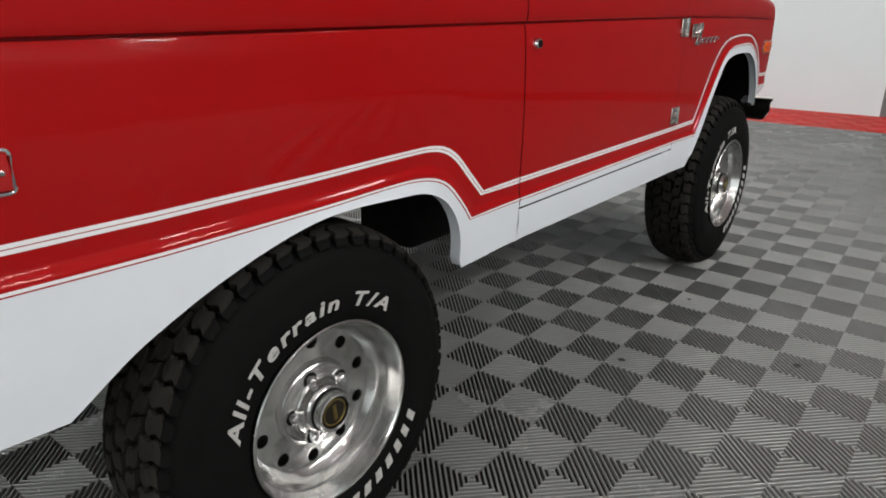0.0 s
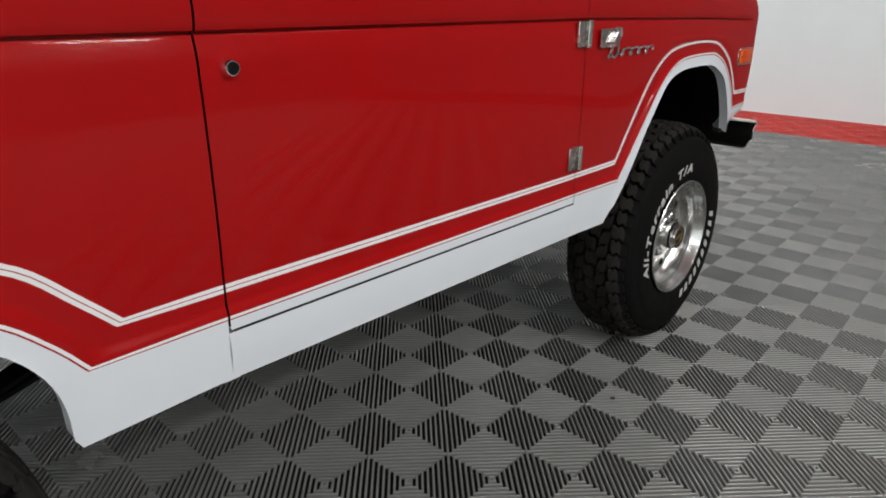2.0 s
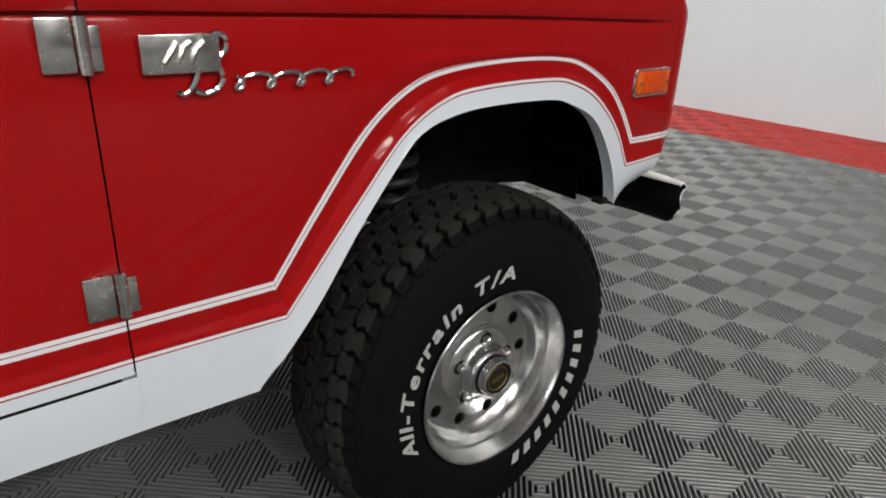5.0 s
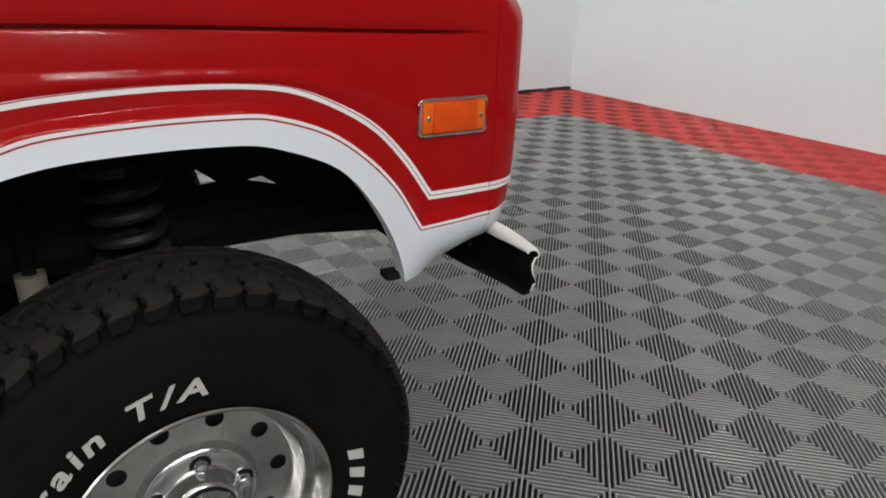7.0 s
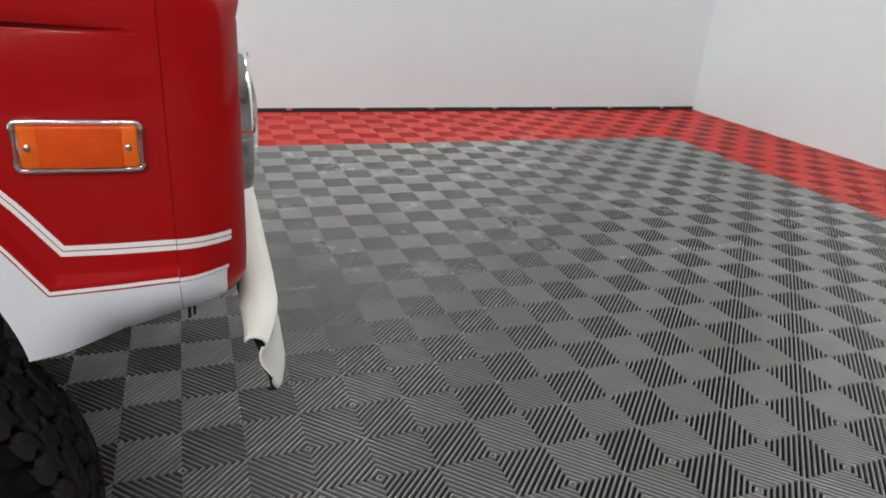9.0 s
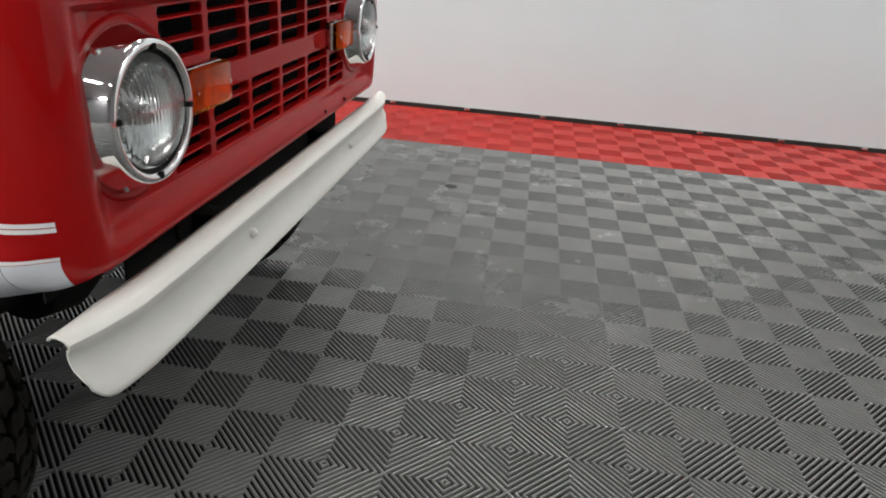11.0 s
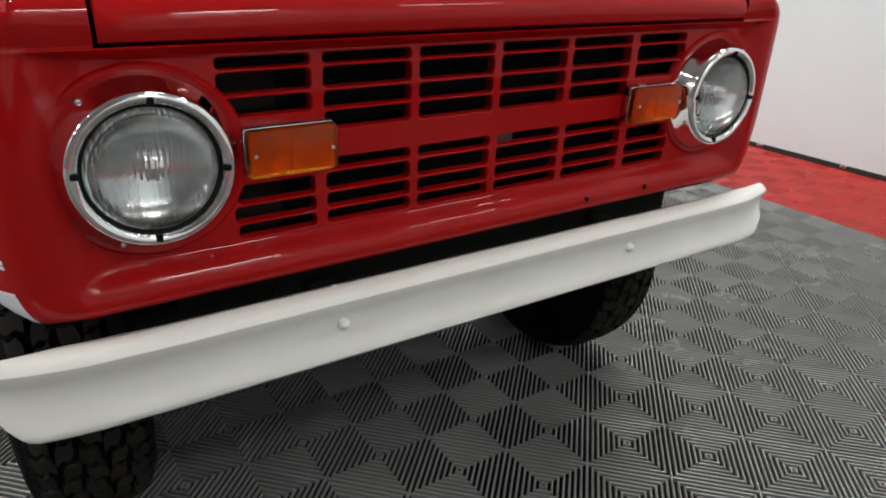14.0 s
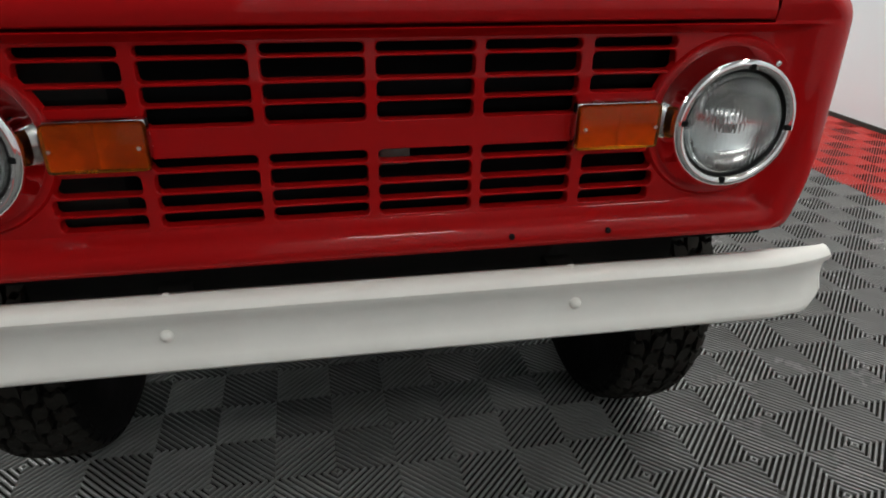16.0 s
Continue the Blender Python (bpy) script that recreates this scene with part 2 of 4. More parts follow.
for x, y, across, watts in LAMPS:
    m = HALL @ Matrix.Translation((x, y, CEIL - 0.06)) @ Matrix.Rotation(0 if across else math.pi / 2, 4, "Z")
    if fix is None:
        fix = empty("ceiling_light", "white ceiling strip light with a bright tube", "ceiling light", m, "ceiling strip lights")
        bm = bmesh.new()
        box(bm, 0, 0, 0.03, 1.26, 0.16, 0.05, 0.008)
        part("housing", bm, HOUSING, fix)
    else:
        copy_thing(fix, m)
    ld = bpy.data.lights.new("strip_light", "AREA")
    ld.shape, ld.size, ld.size_y, ld.energy, ld.color = "RECTANGLE", 1.2, 0.36 if y > 7 else 0.40 if x > 6 or x < -2.5 else 0.09, watts, (1.0, 0.975, 0.94)
    lo = new("strip_light", ld)
    lo.matrix_basis = m @ Matrix.Translation((0, 0, -0.005))

# ---- truck ----
LEAN = 0.0060    # the body sags a little to its right on the springs
LEAN_M = Matrix.Translation((0.83, 0, 0.5)) @ Matrix.Rotation(LEAN, 4, "Y") @ Matrix.Translation((-0.83, 0, -0.5))
# the nose sits a little lower than the tail
RAKE = radians(-0.36)
SEAT = Matrix.Translation((-0.006, 1.7, 0.5)) @ Matrix.Rotation(RAKE, 4, "X") @ Matrix.Translation((0, -1.701, -0.5)) @ Matrix.Diagonal((1.008, 1.005, 1.0, 1.0)) @ Matrix.Translation((0, -0.0095, 0))
SEATED = Matrix.Translation((CX, 0, 0)) @ SEAT @ LEAN_M
truck = empty("pickup_truck", "red and white vintage off-road truck parked on the tiles", "truck", SEATED)
UNLEAN = SEATED.inverted() @ Matrix.Translation((CX, 0, 0))


def plan_x(y):
    """Half width of the body side along the truck."""
    ys = [-0.90, -0.3, 1.6, 2.1, 2.5, 2.72, 2.80, 2.87, 2.915]
    xs = [0.806, 0.832, 0.832, 0.822, 0.808, 0.800, 0.797, 0.792, 0.788]
    return float(np.interp(y, ys, xs))


def skin(y, z):
    x = plan_x(y)
    x += -0.010 * max(0.0, (0.75 - z) / 0.2) ** 2 * (1 if y < 1.85 else 0.4)
    return x


# outlines of the paint and of the wheel openings, rear to front, in (y, z)
SEG = {
    "tail": ([(-0.88, 0.858), (-0.55, 0.858)], [(-0.88, 0.798), (-0.55, 0.798)], [(-0.88, 0.59), (-0.47, 0.588)], 6),
    "rear_arch": ([(-0.55, 0.858), (-0.3, 0.858), (0, 0.859), (0.2, 0.862), (0.322, 0.860), (0.388, 0.835), (0.449, 0.775), (0.496, 0.726)],
                  [(-0.55, 0.798), (-0.3, 0.797), (0, 0.799), (0.16, 0.803), (0.267, 0.800), (0.345, 0.777), (0.405, 0.72), (0.442, 0.672)],
                  [(-0.47, 0.588), (-0.349, 0.671), (-0.19, 0.738), (0.002, 0.783), (0.207, 0.779), (0.285, 0.770), (0.343, 0.742), (0.382, 0.697), (0.401, 0.652), (0.408, 0.608), (0.408, 0.577), (0.418, 0.557)], 56),
    "sill_rear": ([(0.496, 0.726), (0.6555, 0.726)], [(0.442, 0.672), (0.6555, 0.671)], [(0.418, 0.557), (0.45, 0.5575), (0.6555, 0.562)], 6),
    "door": ([(0.6595, 0.726), (1.652, 0.726)], [(0.6595, 0.671), (1.652, 0.671)], [(0.6595, 0.562), (1.652, 0.557)], 12),
    "sill_front": ([(1.6545, 0.726), (1.862, 0.726)], [(1.6545, 0.671), (1.876, 0.669)], [(1.6545, 0.557), (1.825, 0.555)], 6),
    "front_arch": ([(1.862, 0.727), (1.944, 0.838), (2.028, 0.942), (2.105, 1.000), (2.183, 1.024), (2.311, 1.034), (2.45, 1.033), (2.535, 1.018), (2.63, 0.970), (2.69, 0.912), (2.742, 0.841)],
                   [(1.876, 0.671), (1.944, 0.753), (2.013, 0.835), (2.095, 0.926), (2.176, 0.972), (2.261, 0.986), (2.425, 0.989), (2.495, 0.981), (2.579, 0.947), (2.662, 0.875), (2.721, 0.786)],
                   [(1.825, 0.558), (1.92, 0.668), (2.006, 0.790), (2.091, 0.896), (2.124, 0.926), (2.172, 0.945), (2.258, 0.957), (2.425, 0.957), (2.492, 0.945), (2.573, 0.910), (2.625, 0.855), (2.664, 0.790), (2.684, 0.735), (2.690, 0.703)], 64),
    "nose": ([(2.742, 0.841), (2.866, 0.8395)], [(2.721, 0.786), (2.866, 0.7885)], [(2.690, 0.703), (2.73, 0.698), (2.80, 0.706), (2.866, 0.722)], 14),
}


def crease(y):
    return float(np.interp(y, [1.7, 2.9], [1.113, 1.095]))


def fade(y):
    """The crease runs out before the front corner."""
    return min(1.0, max(0.0, (2.845 - y) / 0.11))


def flare_at(y):
    """How far the wheel lips stand out: full round the wheels, less between."""
    return float(np.interp(y, [-0.8, -0.45, 0.36, 0.62, 1.66, 1.86, 2.68, 2.84], [0.6, 1, 1, 0.5, 0.5, 1, 1, 0.4]))



def roll(f):
    """Outward step of the wheel lip between the two paint lines: flush, then a tight roll."""
    t = min(1.0, max(0.0, (f - 0.50) / 0.34))
    return 0.0095 * t * t * (3 - 2 * t)


def top_z(y):
    return float(np.interp(y, [-0.9, 1.75, 2.0, 2.75, 2.88, 2.915], [1.30, 1.30, 1.235, 1.20, 1.185, 1.172]))


def side_rows(name, s):
    """Rows of points from the top of the body down to its lower edge; the paint of each row."""
    a, b, c, n = SEG[name]
    A, B, C = smooth_curve(a, n), smooth_curve(b, n), smooth_curve(c, n)
    rows, tags = [], []

    def add(tag, fn):
        rows.append([fn(i) for i in range(n + 1)])
        tags.append(tag)
    for f, dx in ((1.0, 0.16), (0.985, 0.10), (0.93, 0.055), (0.82, 0.025), (0.65, 0.009), (0.4, 0.001), (0.1, -0.003), (0.03, -0.002)):
        add("red", lambda i, f=f, dx=dx: (s * (plan_x(A[i][0]) - dx * (1 if f > 0.2 else fade(A[i][0]))), A[i][0], crease(A[i][0]) + 0.006 + f * (top_z(A[i][0]) - crease(A[i][0]))))
    for dz, dx in ((-0.006, -0.001), (-0.0018, 0.0004), (-0.0004, 0.003), (0.0008, 0.0130), (0.0038, 0.0130), (0.0044, 0.0076), (0.0056, 0.0068), (0.010, 0.0057), (0.019, 0.0036), (0.028, 0.0017), (0.037, 0.0006), (0.047, 0.0001)):
        add("red", lambda i, dz=dz, dx=dx: (s * (plan_x(A[i][0]) - dx * fade(A[i][0])), A[i][0], crease(A[i][0]) - dz))
    for f in (0.0, 0.2, 0.4, 0.6, 0.8):
        add("red", lambda i, f=f: (s * (skin(A[i][0], 1.0) + 0.004 * math.sin(math.pi * f)), A[i][0], (crease(A[i][0]) - 0.05) * (1 - f) + A[i][1] * f))
    for f in (0.0, 0.2, 0.42, 0.50, 0.54, 0.58, 0.625, 0.67, 0.715, 0.76, 0.80, 0.84, 0.92, 1.0):
        def fn(i, f=f):
            p = A[i] * (1 - f) + B[i] * f
            return (s * (skin(p[0], p[1]) + flare_at(p[0]) * roll(f)), p[0], p[1])
        add("red", fn)

    def low(p, f):
        tuck = 0.055 * f ** 2 * min(1.0, max(0.0, (p[0] - 2.69) / 0.10))
        return skin(p[0], p[1]) + flare_at(p[0]) * (0.0093 + 0.004 * f) - tuck
    for f in (0.0, 0.2, 0.4, 0.6, 0.8, 0.92, 1.0):
        def fn(i, f=f):
            p = B[i] * (1 - f) + C[i] * f
            return (s * low(p, f), p[0], p[1])
        add("white", fn)
    # the edge returns inwards
    for dx, k in ((0.006, 0.004), (0.03, 0.004)):
        def fn(i, dx=dx, k=k):
            return (s * (low(C[i], 1.0) - dx), C[i][0], C[i][1] + k)
        add("white", fn)
    return rows, tags, A, B, C


def build_panel(pname, names, s, parent, label):
    bm = bmesh.new()
    for nm in names:
        rows, tags, A, B, C = side_rows(nm, s)
        if nm == "door":
            cut = next(i for i, t in enumerate(tags) if t == "white")
            zc = 0.6532
            rows = rows[:cut + 1] + [[(x, y, zc) for x, y, z in rows[cut]], [(x - s * 0.012, y, zc) for x, y, z in rows[cut]]]
            tags = tags[:cut + 1] + ["white", "white"]
        for k in range(len(rows) - 1):
            loft(bm, rows[k:k + 2], False, 1 if tags[k] == "white" else 0)
    bmesh.ops.remove_doubles(bm, verts=bm.verts, dist=0.0004)
    return part(pname, bm, [RED, WHITE], parent, label)


def stripe_strip(names, s, parent, which, d0, d1):
    """A thin painted line between the distances d0 and d1 from an outline, towards the lower one."""
    bm = bmesh.new()
    for nm in names:
        a, b, c, n = SEG[nm]
        A, B = smooth_curve(a, n), smooth_curve(b, n)
        rows = []
        for k in range(5):
            d = d0 + (d1 - d0) * k / 4
            row = []
            for i in range(n + 1):
                L = np.linalg.norm(B[i] - A[i])
                f = d / L if which == "A" else 1 + d / L
                p = A[i] * (1 - f) + B[i] * f
                g = min(max(f, 0.0), 1.0)
                row.append((s * (skin(p[0], p[1]) + flare_at(p[0]) * roll(g) + 0.0008), p[0], p[1]))
            rows.append(row)
        loft(bm, rows)
    bmesh.ops.remove_doubles(bm, verts=bm.verts, dist=0.0003)
    return part("pinstripe", bm, STRIPE, parent, "white pinstripe")


for s, side in ((1, "right"), (-1, "left")):
    q = build_panel("quarter_panel", ["tail", "rear_arch", "sill_rear"], s, truck, "red rear quarter panel, white below")
    d = build_panel("door", ["door"], s, truck, "red door with a white lower edge")
    f = build_panel("front_fender", ["sill_front", "front_arch", "nose"], s, truck, "red front fender, white round the wheel")
    for ob, names in ((q, ["tail", "rear_arch", "sill_rear"]), (d, ["door"]), (f, ["sill_front", "front_arch", "nose"])):
        stripe_strip(names, s, ob, "A", -0.0078, -0.0012)
        stripe_strip(names, s, ob, "A", 0.0002, 0.0068)
        stripe_strip(names, s, ob, "B", -0.0078, -0.0026)
    # rocker below the door
    bm = bmesh.new()
    rows, tags, A, B, C = side_rows("door", s)
    cut = next(i for i, t in enumerate(tags) if t == "white")
    top = rows[cut]
    rr = [[(x - s * 0.004, y, 0.634) for x, y, z in top], [(x, y, 0.6485) for x, y, z in top], [(x + s * 0.001, y, 0.61) for x, y, z in top]] + rows[-4:]
    for r in rr:
        r[0], r[-1] = (r[0][0], 0.6556, r[0][2]), (r[-1][0], 1.6544, r[-1][2])
    loft(bm, rr)
    part("rocker_panel", bm, WHITE, truck, "white rocker panel under the door")
    # dark backing behind the seams
    bm = bmesh.new()
    box(bm, s * (0.826 - 0.03), 1.15, 0.92, 0.02, 1.2, 0.62)
    part("door_jamb", bm, GAP, truck)
    for y in (0.6555, 1.6545):
        bm = bmesh.new()
        box(bm, s * 0.817, y, 0.600, 0.018, 0.03, 0.084)
        part("sill_joint", bm, WHITE, truck)

# hood, tops and tail
HW = 0.6170      # half the hood's width


def hood():
    prof = [(2.93, 1.1085), (2.950, 1.110), (2.960, 1.114), (2.964, 1.125), (2.9635, 1.136), (2.961, 1.148), (2.950, 1.164), (2.925, 1.180), (2.89, 1.192), (2.80, 1.202), (2.6, 1.212), (2.2, 1.226), (1.77, 1.238)]
    xs = [-HW, 0.0025 - HW, 0.011 - HW, -0.58, -0.5, -0.3, -0.1, 0.1, 0.3, 0.5, 0.58, HW - 0.011, HW - 0.0025, HW]
    rows = []
    for i, (y, z) in enumerate(prof):
        row = []
        for x in xs:
            k = min(i / 6, 1)
            dz = -0.008 * (abs(x) / HW) ** 4 * k - (0.005 if abs(x) > HW - 0.001 else 0) * k
            row.append((x, y - (0.01 * (abs(x) / HW) ** 6), z + dz))
        rows.append(row)
    bm = bmesh.new()
    loft(bm, rows)
    part("hood", bm, RED, truck, "red hood with a rounded front lip")
    for k in (1, -1):
        bm = bmesh.new()
        loft(bm, [[(k * x, y - 0.022, z - 0.010) for y, z in prof[5:]] for x in (HW - 0.010, HW + 0.003, HW + 0.016)])
        part("hood_gutter", bm, GAP, truck)


hood()
bm = bmesh.new()
box(bm, 0, 0.45, 1.285, 1.36, 2.64, 0.03)
part("body_top", bm, RED, truck)
bm = bmesh.new()
box(bm, 0, -0.885, 0.94, 1.58, 0.03, 0.70, 0.008)
part("tailgate", bm, RED, truck, "red tailgate")
# sheet under the hood, with the bay's shade put into its colour
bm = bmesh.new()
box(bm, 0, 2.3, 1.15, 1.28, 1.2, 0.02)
part("inner_hood", bm, BAYSHADE, truck)

# ---- front corner shells ----
GY = 2.925      # grille panel


TOP = 1.1050      # the rim under the hood
LIP_LO = [0.806, 0.800, 0.795, 0.789, 0.780, 0.769, 0.758, 0.749, 0.745, 0.743]
LIP_HI = [1.088, 1.0925, 1.0965, 1.100, 1.103, 1.1050]


def lip(z):
    """How far the rolled rim of the front panel stands ahead of the grille."""
    return float(np.interp(z, [0.743, 0.745, 0.749, 0.758, 0.769, 0.780, 0.789, 0.795, 0.800, 0.806, 1.088, 1.0925, 1.0965, 1.100, 1.103, 1.1050],
                           [0.012, 0.019, 0.025, 0.029, 0.029, 0.025, 0.019, 0.011, 0.004, 0, 0, 0.005, 0.012, 0.020, 0.025, 0.023]))


def hood_y(z):
    return float(np.interp(z, [1.1085, 1.110, 1.114, 1.125, 1.148, 1.164, 1.180], [2.945, 2.950, 2.960, 2.964, 2.961, 2.950, 2.925]))


WRAP = 9        # how far the white and the stripes run round the corner


def corner(s):
    zs = LIP_LO[::-1] + [0.8145, 0.82, 0.85, 0.88, 0.94, 1.0, 1.06] + LIP_HI + [1.1075, 1.113, 1.119, 1.128, 1.138, 1.148, 1.158, 1.166, 1.172]
    zs = [z if abs(z - 0.789) > 0.001 else 0.7885 for z in zs]
    edge = sorted((r[-1][2], abs(r[-1][0])) for r in side_rows("nose", 1)[0][:-2])
    ez, ex = [e[0] for e in edge], [e[1] for e in edge]

    def row_at(z):
        w = float(np.interp(z, [0.743, 0.746, 0.751, 0.762, 0.775, 0.79, 0.81, 0.84, 0.88, 0.94, 1.0, 1.085, 1.1145, 1.125, 1.14, 1.152, 1.162, 1.172],
                            [0.748, 0.756, 0.762, 0.768, 0.773, 0.778, 0.783, 0.788, 0.792, 0.793, 0.793, 0.792, 0.790, 0.786, 0.778, 0.767, 0.752, 0.726]))
        drop = 0.018 * max(0.0, (0.7885 - z) / 0.0455)
        v = float(np.interp(z - drop, ez, ex))       # the fender's edge, which the corner takes up
        side = [(v, 2.8667), (w - 0.002 + 0.70 * (v - w), 2.888), (w - 0.008 + 0.25 * (v - w), 2.909), (w - 0.020, 2.930), (w - 0.037, 2.944)]
        if z > TOP + 0.001:
            k = float(np.interp(z, [TOP, 1.135, 1.155, 1.172], [0, 0.003, 0.014, 0.034]))
            side = [(x, y - k * f) for (x, y), f in zip(side, (0, 0.3, 0.7, 1, 1))]
            h = hood_y(z)
            pts = side + [(w - 0.06, (2.952 - k + h) / 2), (0.70, h - 0.005), (0.66, h - 0.009), (HW + 0.0055, h - 0.0105)]
        else:
            f = lip(z)
            back = float(np.interp(z, [0.743, 0.748, 0.760], [0.014, 0.005, 0]))
            pts = [(x, y - back * q) for (x, y), q in zip(side, (0, 0.2, 0.6, 1, 1))] + [(w - 0.057, 2.952 - back), (w - 0.076, 2.953 - back), (w - 0.094, max(2.946 - back, GY + f)), (w - 0.110, max(2.935 - back, GY + f)), (w - 0.132 if w > 0.75 else 0.61, GY + max(f, 0.002)), (0.60, GY + f)]
        row = []
        for q, (x, y) in enumerate(smooth_curve(pts, 28)):
            row.append((s * x, y, z - drop * max(0.0, 1 - q / 12) ** 0.8))
        return row
    rows = [row_at(z) for z in zs]
    # above the rim the cap leans back without a joint
    rim = sorted((abs(x), y) for x, y, z in row_at(TOP))
    for row in rows:
        f = min(1.0, max(0.0, (row[-1][2] - TOP) / 0.034)) ** 0.8
        if f > 0:
            for q in range(8, len(row)):
                x, y, z = row[q]
                w = (1 - f) * min(1.0, (q - 7) / 5)
                row[q] = (x, y * (1 - w) + w * float(np.interp(abs(x), [p[0] for p in rim], [p[1] for p in rim])), z)
    bm = bmesh.new()
    n = len(LIP_LO) + 7 + len(LIP_HI)
    vs = loft(bm, rows[:n])
    nw = sum(1 for z in zs if z < 0.7884)
    white = {v for r in vs[:nw + 1] for v in r[:WRAP]}
    for fc in bm.faces:
        if all(v in white for v in fc.verts):
            fc.material_index = 1
    loft(bm, [[p if abs(p[0]) > HW + 0.0055 else (s * (HW + 0.0055), p[1], p[2]) for p in rows[n - 1]]] + rows[n:])
    loft(bm, [rows[0], [(x, y - 0.03, z + 0.012) for x, y, z in rows[0]]])
    # the skirt that hangs below the crease
    sk = [p for p in rows[0][WRAP - 3:] if abs(p[0]) > 0.655]
    loft(bm, [[(x - s * dx, y - dy, z - dz * min(1.0, 0.15 + (abs(x) - 0.655) / 0.022, 0.1 + q / 5)) for q, (x, y, z) in enumerate(sk)] for dx, dy, dz in ((0.001, 0.003, -0.004), (0.003, 0.006, 0.003), (0.006, 0.010, 0.007), (0.010, 0.016, 0.010))])
    tops = sorted((x, z) for z, x in edge if z > 1.13)
    tx, tz = [q[0] for q in tops], [q[1] for q in tops]
    loft(bm, [rows[-1], [(s * max(abs(x), HW + 0.0055), min(y, 2.8667), float(np.interp(abs(x), tx, tz))) for x, y, z in rows[-1]]])
    bmesh.ops.remove_doubles(bm, verts=bm.verts, dist=0.0002)
    nc = part("nose_corner", bm, [RED, WHITE], truck, "rounded red corner beside the grille, white below")
    # the pinstripes run on round the corner
    for z0, z1 in ((0.8407, 0.8473), (0.8327, 0.8393), (0.7899, 0.7953)):
        bm = bmesh.new()
        strip = []
        for k in range(4):
            r = row_at(z0 + (z1 - z0) * k / 3)[:WRAP]
            out = []
            for q, (x, y, z) in enumerate(r):
                a, b = r[max(q - 1, 0)], r[min(q + 1, len(r) - 1)]
                d = Vector((b[1] - a[1], a[0] - b[0], 0)).normalized() * 0.0012
                out.append((x + s * abs(d.x), y + abs(d.y) * (q > 1), z))
            strip.append(out)
        loft(bm, strip)
        part("pinstripe", bm, STRIPE, nc, "white pinstripe")


# ---- grille panel with open slots ----
ROWS_U = [(1.0665, 1.0825), (1.0315, 1.0615), (0.9995, 1.0255), (0.9675, 0.9945)]
INSET = [0, 0, 0.007, 0, 0, 0.015, 0.009, 0.013]      # the outer slots shorten beside the headlights
ROWS_L = [(0.902, 0.9205), (0.868, 0.8965), (0.8385, 0.8625), (0.8125, 0.8335)]
COLS = [(-0.478, -0.342), (-0.322, -0.172), (-0.156, -0.0085), (0.0085, 0.156), (0.172, 0.322), (0.342, 0.478)]


def rounded_slot(x0, x1, z0, z1, r, n=3):
    out = []
    for cx, cz, a in ((x1 - r, z1 - r, 0), (x0 + r, z1 - r, 90), (x0 + r, z0 + r, 180), (x1 - r, z0 + r, 270)):
        for k in range(n + 1):
            t = radians(a + 90 * k / n)
            out.append((cx + r * math.cos(t), cz + r * math.sin(t)))
    return out


